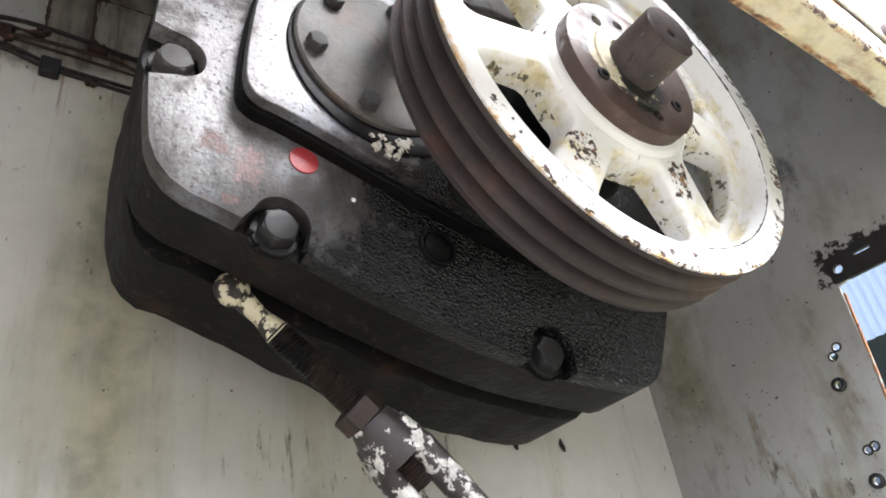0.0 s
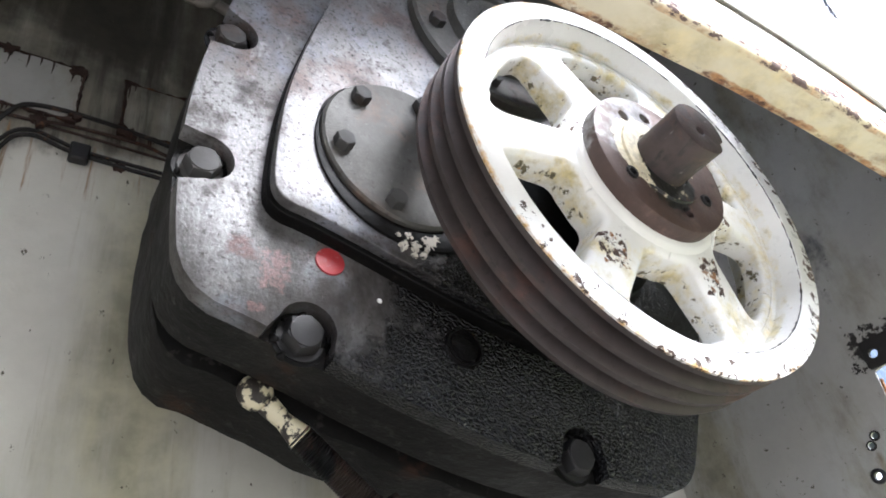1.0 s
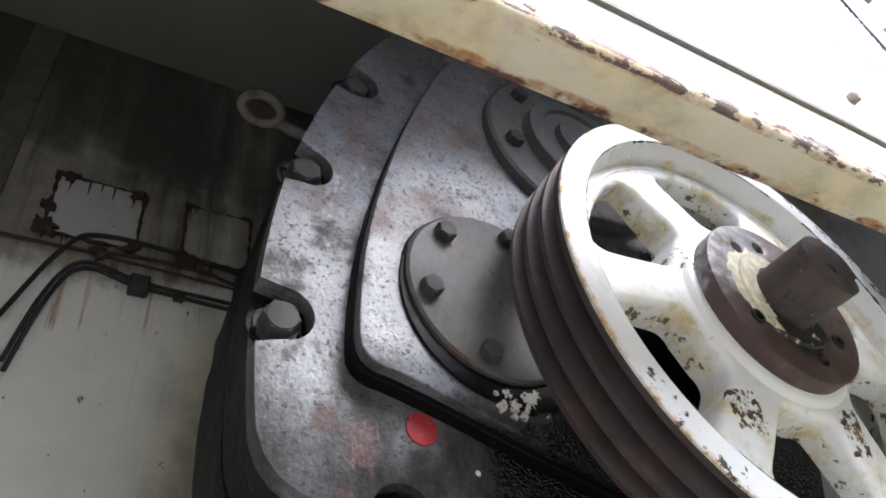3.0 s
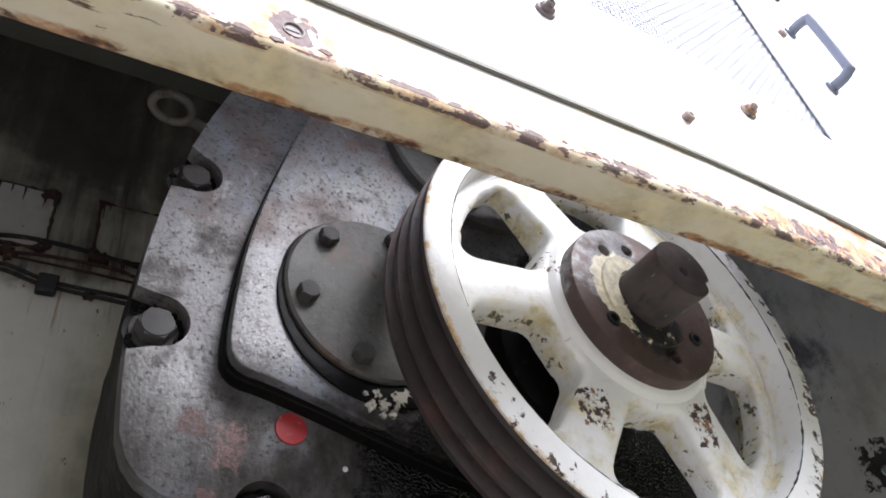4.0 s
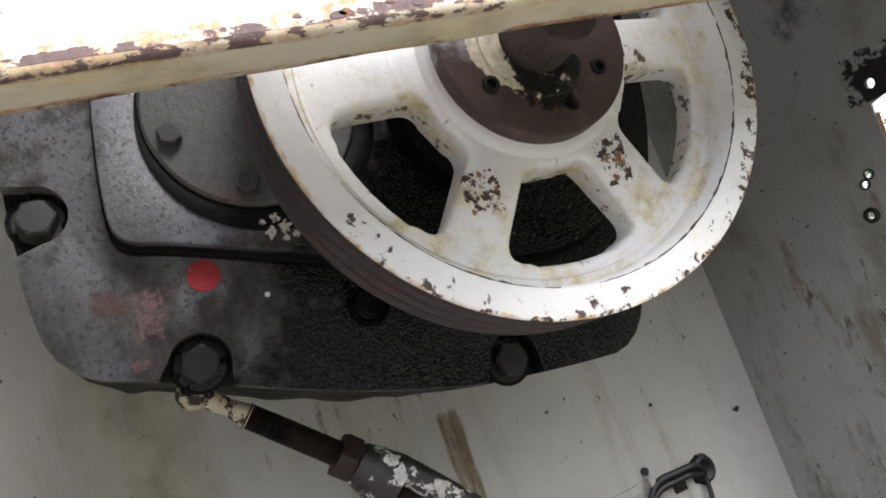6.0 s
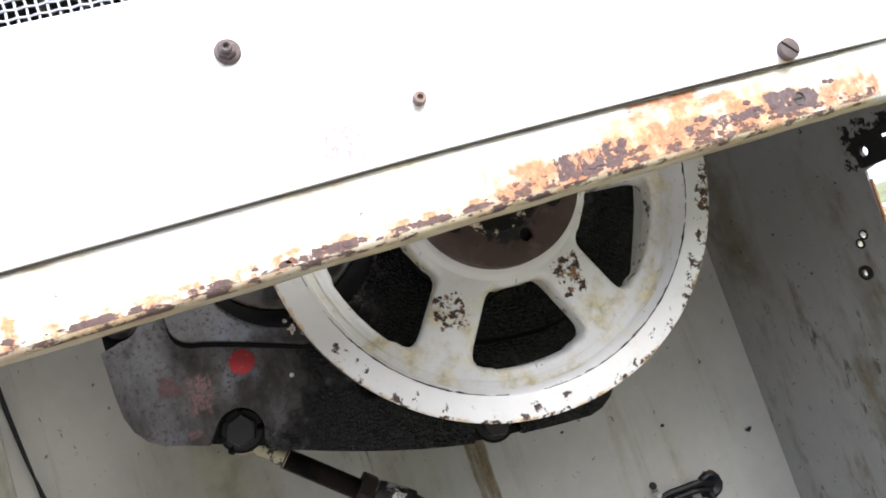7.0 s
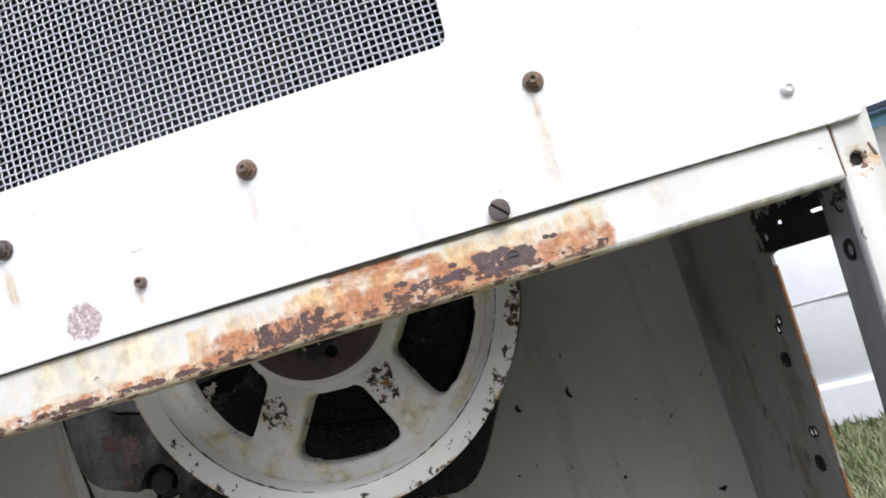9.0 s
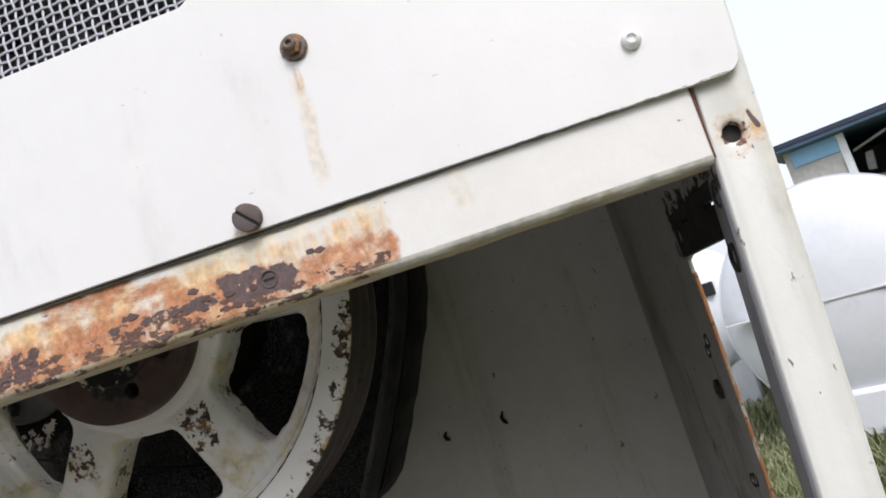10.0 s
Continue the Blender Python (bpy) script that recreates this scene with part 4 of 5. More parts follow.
def resample(loop, step):
    out = []
    for k, p in enumerate(loop):
        q = loop[(k + 1) % len(loop)]
        n = max(1, int(math.dist(p, q) / step))
        out += [(p[0] + (q[0] - p[0]) * s / n, p[1] + (q[1] - p[1]) * s / n) for s in range(n)]
    return out


def notched(loop, centres, r):
    """The outline with a U-shaped notch cut in from the edge round each centre."""
    loop = resample(loop, 0.006)
    for cx, cz in centres:
        near = min(range(len(loop)), key=lambda i: math.dist(loop[i], (cx, cz)))
        px, pz = loop[near]
        qx, qz = loop[(near + 1) % len(loop)]
        ex, ez = (qx - px) / math.dist((px, pz), (qx, qz)), (qz - pz) / math.dist((px, pz), (qx, qz))
        ox, oz = ez, -ex
        if (px - cx) * ox + (pz - cz) * oz < 0 and math.dist((px, pz), (cx, cz)) > 0.004:
            ox, oz = -ox, -oz
        inside = lambda p: abs((p[0] - cx) * ex + (p[1] - cz) * ez) < r and math.dist(p, (cx, cz)) < 0.07
        keep = [not inside(p) for p in loop]
        start = next(i for i in range(len(loop)) if keep[i] and not keep[(i + 1) % len(loop)])
        ordered = [loop[(start + 1 + i) % len(loop)] for i in range(len(loop))]
        rest = [p for p in ordered if not inside(p)]
        arc = []
        for s in range(13):
            a = math.pi * s / 12
            along, inward = -math.cos(a), math.sin(a)
            arc.append((cx + r * (along * ex - inward * ox), cz + r * (along * ez - inward * oz)))
        loop = rest + arc
    return loop


gearbox = thing("gearbox", (-0.08, 0.36, 1.03), "grey cast iron gearbox caked with black oil on its lower part", "gearbox")
FY = 0.268
flange = part("cover_flange", plate(notched(face_loop, BOLTS, 0.0215), FY, FY + 0.017, (), 0.005, 3), m_grey, gearbox, "worn grey face with bolt notches")
part("front_casting", plate(face_loop, FY + 0.017, FY + 0.066), m_side, gearbox, "soot black casting side")
inner = [(-0.055 + (x + 0.055) * 0.88, 1.37 + (z - 1.37) * 0.90) for x, z in face_loop]
# recessed filler in black: the gap's shade put into its colour
part("joint_gap", plate(inner, FY + 0.066, FY + 0.094), m_black, gearbox)
back_loop = [(-0.055 + (x + 0.055) * 0.978 + 0.003 * noise.noise(Vector((x * 40, z * 40, 0))), 1.37 + (z - 1.37) * 0.99 + 0.003 * noise.noise(Vector((x * 40, z * 40, 5)))) for x, z in resample(face_loop, 0.008)]
part("back_casting", plate(back_loop, FY + 0.094, FY + 0.172, (), 0.006, 2), m_side, gearbox)
part("mounting_sleeve", lathe([(FY + 0.172, 0.0), (FY + 0.172, 0.09), (Y_BACK, 0.09), (Y_BACK, 0.0)], -0.05, 1.50, 40, False), m_side, gearbox)
RAISED = [(-0.300, 1.245), (-0.2965, 1.215), (-0.262, 1.208), (-0.150, 1.165), (-0.04, 1.130), (0.07, 1.120), (0.125, 1.190), (0.150, 1.30), (0.150, 1.42), (0.110, 1.540), (0.040, 1.640), (-0.080, 1.690), (-0.165, 1.645), (-0.235, 1.500), (-0.285, 1.350)]
raised_loop = smooth_loop(smooth_loop(RAISED, 1), 1)
CX, CZ, CR = -0.1825, 1.294, 0.0787
UX, UZ, UR = -0.045, 1.515, 0.107
part("raised_face", plate(raised_loop, FY - 0.021, FY + 0.001, [circle(CX, CZ, CR + 0.002, 48)], 0.007, 3), m_grey, gearbox)
# dark band drawn as the step's shade, greasy along its lower side
part("step_shade_band", plate([(-0.07 + (x + 0.07) * 1.010, 1.40 + (z - 1.40) * 1.006 - 0.0032) for x, z in raised_loop], FY - 0.012, FY + 0.001, (), 0.0055, 3), m_grease_shade, gearbox, "black grease packed round the raised face")
# crescent offset like the cover's cast shadow, put in with the oil crust
part("cover_shade_crescent", plate(circle(CX + 0.0045, CZ - 0.0100, CR + 0.0088, 56), FY - 0.0235, FY - 0.019, [circle(CX, CZ, CR + 0.0012, 48)], 0.002, 2), m_grease_shade, gearbox, "black oil crust under the cover")
cover = part("bearing_cover", lathe([(FY - 0.001, 0), (FY - 0.001, CR), (FY - 0.026, CR), (FY - 0.028, CR - 0.002), (FY - 0.028, 0)], CX, CZ, 56, False), m_cover, gearbox, "round dull grey cover plate")


def hex_bolt(name, x, z, y, r, h, material, parent, label="", washer=False):
    bm = joined(plate(circle(x, z, r, 6, random.random()), y - h, y, (), r * 0.16, 2),
                lathe([(y - h + 0.0005, r * 0.84), (y - h - r * 0.045, r * 0.80), (y - h - r * 0.06, r * 0.70), (y - h - r * 0.06, 0.0)], x, z, 24, False))
    if washer:
        bm = joined(bm, lathe([(y, r * 0.6), (y, r * 1.22), (y - 0.0025, r * 1.22), (y - 0.0025, r * 0.6)], x, z, 24))
    return part(name, bm, material, parent, label, angle=30)


for k in range(6):
    a = radians(12 + 60 * k)
    hex_bolt("cover_bolt", CX + 0.0635 * math.cos(a), CZ + 0.0635 * math.sin(a), FY - 0.028, 0.0088, 0.0085, m_bolt, cover)
hub_flange = part("output_flange", lathe([(FY - 0.020, 0), (FY - 0.020, UR), (FY - 0.030, UR), (FY - 0.033, UR - 0.003), (FY - 0.033, 0.066), (FY - 0.044, 0.064), (FY - 0.046, 0.060), (FY - 0.046, 0.050), (FY - 0.042, 0.048), (FY - 0.042, 0.032), (FY - 0.050, 0.031), (FY - 0.050, 0.0)], UX, UZ, 64, False), m_cover, gearbox, "ribbed round output hub")
for k in range(6):
    a = radians(14 + 60 * k)
    hex_bolt("flange_bolt", UX + 0.086 * math.cos(a), UZ + 0.086 * math.sin(a), FY - 0.033, 0.0095, 0.0085, m_bolt, hub_flange)
for k, (x, z) in enumerate(BOLTS):
    low = z < 1.2
    hex_bolt("flange_bolt", x, z, FY + 0.017, 0.0150 if low else 0.0140, 0.014, m_bolt_black if low else m_bolt, gearbox, "oily black hexagon bolt" if low else "grey hexagon bolt", True)
for k, (x, z) in enumerate(BOLTS):
    part("grease_pad", plate(circle(x, z, 0.0212, 28), FY + 0.0160, FY + 0.0175), m_grease_shade, gearbox)
    lumps = []
    for g in range(9):
        a, rr = random.uniform(0, 6.28), random.uniform(0.0165, 0.0205)
        lump = bmesh.new()
        bmesh.ops.create_icosphere(lump, subdivisions=2, radius=random.uniform(0.0015, 0.0038), matrix=Matrix.Translation((x + rr * math.cos(a), FY + 0.0160, z + rr * math.sin(a))))
        for v in lump.verts:
            v.co += 0.0012 * noise.noise_vector(v.co * 260)
        lumps.append(lump)
    part("grease_clot", joined(*lumps), m_grease_shade, gearbox, "clots of black grease")["kind"] = "stuff"
part("breather_plug", joined(tube([(-0.115, FY - 0.021, 1.340), (-0.115, FY - 0.035, 1.340), (-0.115, FY - 0.050, 1.340)], 0.012, 16, [0.013, 0.013, 0.011]), tube([(-0.115, FY - 0.045, 1.340), (-0.075, FY - 0.046, 1.326), (-0.04, FY - 0.044, 1.322)], 0.010, 12)), m_cover, gearbox, "grey breather plug with pipe")
part("caked_plug", joined(lathe([(FY, 0.0175), (FY - 0.003, 0.0165), (FY - 0.003, 0.0145), (FY + 0.002, 0.013), (FY - 0.002, 0.012), (FY - 0.004, 0.0)], -0.137, 1.128, 32, False)), m_oil, gearbox)
part("red_dot", lathe([(FY - 0.0002, 0.0), (FY - 0.0002, 0.0118), (FY - 0.0012, 0.0115), (FY - 0.0016, 0.0)], -0.2475, 1.183, 32, False), m_red, gearbox, "round red paint spot")


def flake(x, z, r, seed, stretch=1.0, n=20):
    """A ragged closed outline round a point."""
    loop = []
    for k in range(n):
        a = 2 * math.pi * k / n
        d = r * max(0.3, 1 + 1.1 * noise.noise(Vector((2.3 * math.cos(a) + seed * 3.3, 2.3 * math.sin(a), seed * 1.7))))
        loop.append((x + d * stretch * math.cos(a), z + d * math.sin(a)))
    return loop


for k, (dx, dz, r) in enumerate(((0, 0.001, 0.0062), (-0.012, -0.004, 0.0040), (-0.018, 0.003, 0.0032), (-0.006, -0.012, 0.0028), (0.007, 0.007, 0.0030), (-0.023, -0.006, 0.0036), (-0.014, -0.013, 0.0022), (-0.003, -0.007, 0.0020), (-0.028, 0.002, 0.0018))):
    part("paint_fleck", plate(flake(-0.172 + dx, 1.203 + dz, r, k), FY - 0.0241 - 0.0003 * (k % 3), FY - 0.0200, (), 0.0003, 1), m_fleck, gearbox)
part("white_fleck", lathe([(FY, 0), (FY, 0.0022), (FY - 0.001, 0.0015), (FY - 0.001, 0)], -0.208, 1.157, 8, False), m_panel, gearbox)
EX, EY, EZ = -0.3330, 0.4050, 1.6400
eye_pts = [(EX + 0.0225 * math.cos(a), EY - 0.0148 * math.sin(a), EZ - 0.003 * math.cos(a) + 0.0055 * math.sin(a)) for a in [2 * math.pi * k / 28 for k in range(29)]]
part("eye_bolt", joined(tube(eye_pts, 0.0052, 10), tube([(EX + 0.023, EY + 0.009, EZ - 0.003), (EX + 0.036, EY + 0.010, EZ - 0.006), (EX + 0.06, EY + 0.010, EZ - 0.012)], 0.007, 10)), m_eye, gearbox, "lifting eye bolt")

# ---- belt pulley ----
WX, WZ, WR, WY = -0.004, 1.255, 0.1955, 0.138
pulley = thing("belt_pulley", (WX, 0.17, WZ), "cream painted three groove cast iron belt pulley with chipped paint", "pulley")
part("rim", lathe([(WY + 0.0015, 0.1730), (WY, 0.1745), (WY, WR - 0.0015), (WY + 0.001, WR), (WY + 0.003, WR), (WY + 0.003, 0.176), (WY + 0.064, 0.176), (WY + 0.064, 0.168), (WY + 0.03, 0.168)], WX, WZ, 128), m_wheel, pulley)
groove = [(WY + 0.0032, 0.177), (WY + 0.0032, WR)]
for k in range(3):
    y = WY + 0.008 + 0.0195 * k
    groove += [(y, WR), (y + 0.005, WR - 0.013), (y + 0.0095, WR - 0.013), (y + 0.0145, WR)]
groove += [(WY + 0.067, WR - 0.001), (WY + 0.068, WR - 0.003), (WY + 0.068, 0.177)]
part("groove_ring", lathe(groove, WX, WZ, 128), m_groove, pulley, "bare brown V belt grooves")


def spoke(angle):
    r0, r1, q = 0.066, 0.1755, radians(30)
    at = lambda r, a: (r * math.cos(a), r * math.sin(a))
    corner = round_corners([at(0.1535, q), at(0.1545, radians(8.5)), at(0.088, radians(13.5)), at(0.086, q)], 0.014, 5)[6:18]
    upper = [at(r1, radians(a)) for a in (6, 12, 18, 24)] + [at(r1, q), at(0.1535, q), at(0.1535, radians(24)), at(0.1538, radians(18))] + corner + [at(0.087, radians(22)), at(0.086, q), at(r0, q)] + [at(r0, radians(a)) for a in (24, 16, 8)]
    loop = [at(r1, 0)] + upper + [at(r0, 0)] + [(x, -z) for x, z in reversed(upper)]
    edge = lambda e: not all(abs(abs(math.atan2(v.co.z, v.co.x)) - q) < 0.01 for v in e.verts) and not all(math.hypot(v.co.x, v.co.z) > 0.174 for v in e.verts)
    bm = plate(loop, 0.0, 0.032, (), 0.006, 3, edge)
    for v in bm.verts:
        r = math.hypot(v.co.x, v.co.z)
        v.co.y += WY + 0.010 + 0.14 * (r - 0.075) if v.co.y < 0.02 else WY + 0.012
    bm.transform(Matrix.Translation((WX, 0, WZ)) @ Matrix.Rotation(-angle, 4, "Y"))
    return bm


for k in range(6):
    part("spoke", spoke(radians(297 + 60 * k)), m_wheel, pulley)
for a0, steps in ((-95, 96), (60, 40), (128, 44), (200, 38)):
    crack = [(WX + r * math.cos(a), WY + 0.0010, WZ + r * math.sin(a)) for a, r in ((radians(a0 + 1.5 * k), 0.1738 + 0.0010 * noise.noise(Vector((a0 + k * 0.7, 0, 0)))) for k in range(steps))]
    part("paint_crack", tube(crack, 0.001, 5, [0.0004 + 0.0015 * abs(noise.noise(Vector((a0 + k * 0.37, 5, 0)))) for k in range(steps)]), m_soot, pulley, "dark crack along the rim's inner edge")
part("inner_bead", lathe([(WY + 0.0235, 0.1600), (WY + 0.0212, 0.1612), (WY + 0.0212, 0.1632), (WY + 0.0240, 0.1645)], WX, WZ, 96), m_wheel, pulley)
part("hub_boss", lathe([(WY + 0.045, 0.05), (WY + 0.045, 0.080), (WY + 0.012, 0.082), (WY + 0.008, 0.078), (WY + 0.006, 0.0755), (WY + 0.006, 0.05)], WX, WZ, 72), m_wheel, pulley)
bush = part("bushing", plate(circle(WX, WZ, 0.0722, 72), WY - 0.0085, WY + 0.008, [circle(WX + 0.0515 * math.cos(radians(a)), WZ + 0.0515 * math.sin(radians(a)), 0.0056, 14) for a in (211, 326, 282, 121, 88, 30)], 0.0015, 2), m_hub, pulley, "rusty brown taper bushing")
part("bushing_floor", lathe([(WY + 0.002, 0.0), (WY + 0.002, 0.07)], WX, WZ, 32, False), m_black, bush)
for a in (211, 326):
    sx, sz = WX + 0.0515 * math.cos(radians(a)), WZ + 0.0515 * math.sin(radians(a))
    part("set_screw", lathe([(WY - 0.0080, 0.0062), (WY - 0.0100, 0.0058), (WY - 0.0100, 0.0036), (WY - 0.0050, 0.0032), (WY - 0.0050, 0.0)], sx, sz, 20, False), m_bolt_black, bush, "dark socket set screw")
part("bushing_collar", lathe([(WY - 0.008, 0.044), (WY - 0.0105, 0.043), (WY - 0.0105, 0.028), (WY - 0.006, 0.028)], WX, WZ, 48), m_hub, bush)
shaft_loop = [(0.0262 * math.cos(radians(a)), 0.0262 * math.sin(radians(a))) for a in range(-12, 324, 8)] + [(0.0205, -0.0138), (0.0205, -0.0082)]
shaft = part("input_shaft", plate([(WX + x, WZ + z) for x, z in shaft_loop], WY - 0.052, FY - 0.03, [circle(WX - 0.001, WZ - 0.003, 0.0042, 14)], 0.002, 2), m_shaft, pulley, "oily dark shaft end with a key slot")
part("shaft_plug", lathe([(WY - 0.048, 0), (WY - 0.048, 0.0046)], WX - 0.001, WZ - 0.003, 12, False), m_black, shaft)
part("bearing_housing", lathe([(FY - 0.055, 0.03), (FY - 0.055, 0.062), (FY - 0.045, 0.075), (FY, 0.080), (FY, 0.03)], WX, WZ, 48), m_grease_shade, gearbox)

# ---- torque arm ----
arm = thing("torque_arm", (-0.279, 0.348, 1.101), "greasy threaded torque arm with flaking cream turnbuckle", "torque arm")
A0, A1, A2 = Vector((-0.275, 0.348, 1.110)), Vector((-0.171, 0.348, 1.016)), Vector((-0.008, 0.348, 0.838))
d1, d2 = (A1 - A0).normalized(), (A2 - A1).normalized()
bm = bmesh.new()
bmesh.ops.create_uvsphere(bm, u_segments=24, v_segments=14, radius=0.0142, matrix=Matrix.LocRotScale(A0, None, (1, 0.65, 1)))
part("rod_eye", joined(bm, tube([A0 + d1 * 0.012, A0 + d1 * 0.03, A0 + d1 * 0.048], 0.011, 14, [0.0085, 0.0070, 0.0105])), m_arm_paint, arm, "cream painted rod eye")
steps = int((A1 - A0).length / 0.0011)
pts = [A0 + d1 * (0.045 + 0.0011 * k) for k in range(steps - 40)]
part("threaded_rod", tube(pts, 0.011, 14, [0.0112 if k % 2 else 0.0097 for k in range(len(pts))]), m_thread, arm, "greasy rusty threaded rod", angle=20)
turn = d1.to_track_quat("Y", "Z").to_matrix().to_4x4()
part("lock_nut", plate(circle(0, 0, 0.0205, 6), -0.008, 0.008, (), 0.002, 2), m_thread, arm, "brown hexagon lock nut", m=Matrix.Translation(A1 - d1 * 0.006) @ turn)
side_dir = (Vector((0, 1, 0)).cross(d2).normalized() + Vector((0, 1, 0))).normalized()
bars = []
for s in (-1, 1):
    o = side_dir * (0.0170 * s)
    bars.append(tube([A1 + d2 * 0.018 + o * 0.7, A1 + d2 * 0.045 + o, A1 + d2 * 0.11 + o, A1 + d2 * 0.19 + o, A1 + d2 * 0.215 + o * 0.7], 0.0118, 14))
part("turnbuckle_body", joined(tube([A1 + d2 * 0.004, A1 + d2 * 0.016, A1 + d2 * 0.042], 0.02, 20, [0.0175, 0.0215, 0.0255]), *bars, tube([A1 + d2 * 0.205, A1 + d2 * 0.225, A1 + d2 * 0.245], 0.02, 20, [0.0255, 0.022, 0.018])), m_arm, arm, "brown turnbuckle with flaking cream paint")
part("inner_rod", tube([A1 + d2 * (0.03 + 0.0011 * k) for k in range(36)], 0.01, 12, [0.0105 if k % 2 else 0.009 for k in range(36)]), m_thread, arm)
part("lower_rod", tube([A1 + d2 * 0.15, A1 + d2 * 0.32, A1 + d2 * 0.50], 0.011, 14), m_thread, arm)

# ---- fittings on the back wall ----
YB = Y_BACK
seam_strip = part("wall_seam", box(-0.591, -0.557, YB - 0.002, YB, Z_FLOOR, Z_TOP, 0.0012, 1), m_strip)
tagged(seam_strip, "pale painted folded joint strip on the back wall", "trim", kind="structure")
for x0, x1, z0, z1 in ((-0.513, -0.424, 1.497, 1.580), (-0.377, -0.303, 1.503, 1.582)):
    ob = thing("wall_patch", ((x0 + x1) / 2, YB, z0), "welded cream steel patch with a rusty seam around it", "patch", "wall patches")
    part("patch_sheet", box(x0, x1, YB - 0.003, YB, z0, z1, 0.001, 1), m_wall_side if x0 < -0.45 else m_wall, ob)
    rim = [(x0, z0), (x1, z0), (x1, z1), (x0, z1), (x0, z0)]
    pts = [Vector((a[0] + (b[0] - a[0]) * s / 14, YB - 0.002, a[1] + (b[1] - a[1]) * s / 14)) + Vector((random.uniform(-1, 1), 0, random.uniform(-1, 1))) * 0.0008 for a, b in zip(rim, rim[1:]) for s in range(14)]
    part("weld_seam", tube(pts, 0.002, 6, [random.uniform(0.0012, 0.0030) * (1.9 if k % 14 in (0, 1, 13) else 1) for k in range(len(pts))]), m_seam, ob, "dark rusty weld seam")
    for k in range(9):
        x, z, h = random.uniform(x0, x1), random.choice((z0, z1)), random.uniform(0.008, 0.030)
        part("rust_drip", tube([(x, YB - 0.0034, z), (x + 0.0004, YB - 0.0036, z - h * 0.5), (x, YB - 0.0034, z - h)], 0.001, 5, [0.0013, 0.0009, 0.0003]), m_seam, ob)


def cable(name, points, r, material, label, group=""):
    return tagged(part(name, tube(curve_points(points), r, 8), material), label, "cable", group)


RUNS = [
    ("dirty black cable along the back wall", 0.0026, 0.006, [(-0.27, 1.488), (-0.319, 1.494), (-0.371, 1.502), (-0.426, 1.506), (-0.463, 1.503), (-0.479, 1.494), (-0.492, 1.470), (-0.504, 1.441), (-0.525, 1.38)]),
    ("rust covered thin conduit on the back wall", 0.0021, 0.004, [(-0.27, 1.474), (-0.321, 1.480), (-0.354, 1.488), (-0.423, 1.488), (-0.464, 1.482), (-0.484, 1.481), (-0.514, 1.480), (-0.60, 1.480)]),
    ("rust covered thin conduit on the back wall", 0.0015, 0.003, [(-0.27, 1.470), (-0.320, 1.474), (-0.365, 1.477), (-0.410, 1.479), (-0.463, 1.480)]),
    ("dirty black cable along the back wall", 0.0022, 0.006, [(-0.27, 1.450), (-0.324, 1.451), (-0.362, 1.452), (-0.406, 1.454), (-0.423, 1.457), (-0.455, 1.466), (-0.474, 1.461), (-0.487, 1.441), (-0.499, 1.400), (-0.51, 1.34)]),
    ("thick dirty cable along the back wall", 0.0024, 0.007, [(-0.27, 1.440), (-0.323, 1.442), (-0.361, 1.444), (-0.405, 1.447), (-0.427, 1.450), (-0.454, 1.458), (-0.471, 1.454), (-0.482, 1.438), (-0.494, 1.398), (-0.506, 1.33)]),
]
for words, r, off, run in RUNS:
    cable("conduit", [(x, YB - off, z) for x, z in run], r, m_seam if "rust" in words else m_conduit, words, "wall cables")
for k, (x, z, r) in enumerate(((-0.370, 1.500, 0.0085), (-0.458, 1.484, 0.0075), (-0.424, 1.504, 0.0055), (-0.512, 1.502, 0.0095), (-0.500, 1.578, 0.0070), (-0.430, 1.574, 0.0060), (-0.513, 1.530, 0.0060), (-0.372, 1.446, 0.0040))):
    tagged(part("rust_clot", plate(flake(x, z, r, 20 + k, 1.2), YB - 0.0075, YB - 0.0005, (), 0.002, 2), m_seam), "dark clot of rust and grease on the back wall", "rust", "rust clots")
tagged(part("cable_clamp", box(-0.423, -0.403, YB - 0.013, YB, 1.438, 1.461, 0.002, 1), m_bolt_black), "small dark cable clamp on the back wall", "clamp")
cable("hanging_wire", [(-0.552, YB - 0.012, 1.33), (-0.544, YB - 0.012, 1.24), (-0.534, YB - 0.012, 1.16), (-0.522, YB - 0.012, 1.09), (-0.537, YB - 0.012, 1.055), (-0.582, YB - 0.012, 1.040)], 0.0017, m_black, "thin black wire hanging on the back wall", "hanging wires")
cable("hanging_wire", [(-0.550, YB - 0.010, 1.33), (-0.540, YB - 0.010, 1.22), (-0.527, YB - 0.010, 1.10), (-0.530, YB - 0.010, 1.075), (-0.557, YB - 0.010, 1.046), (-0.582, YB - 0.012, 1.038)], 0.0017, m_black, "thin black wire hanging on the back wall", "hanging wires")
tagged(part("wire_plug", tube([(-0.578, YB - 0.012, 1.040), (-0.597, YB - 0.014, 1.037), (-0.622, YB - 0.016, 1.036)], 0.005, 8, [0.004, 0.006, 0.0045]), m_soot), "small dark plug at the end of hanging wires", "plug")
for x, z in ((-0.698, 1.092), (-0.650, 1.100)):
    tagged(part("wall_nail", tube([(x, YB, z), (x - 0.003, YB - 0.02, z + 0.001), (x - 0.006, YB - 0.022, z - 0.004)], 0.0028, 6), m_soot), "bent dark nail in the back wall", "nail", "wall nails")
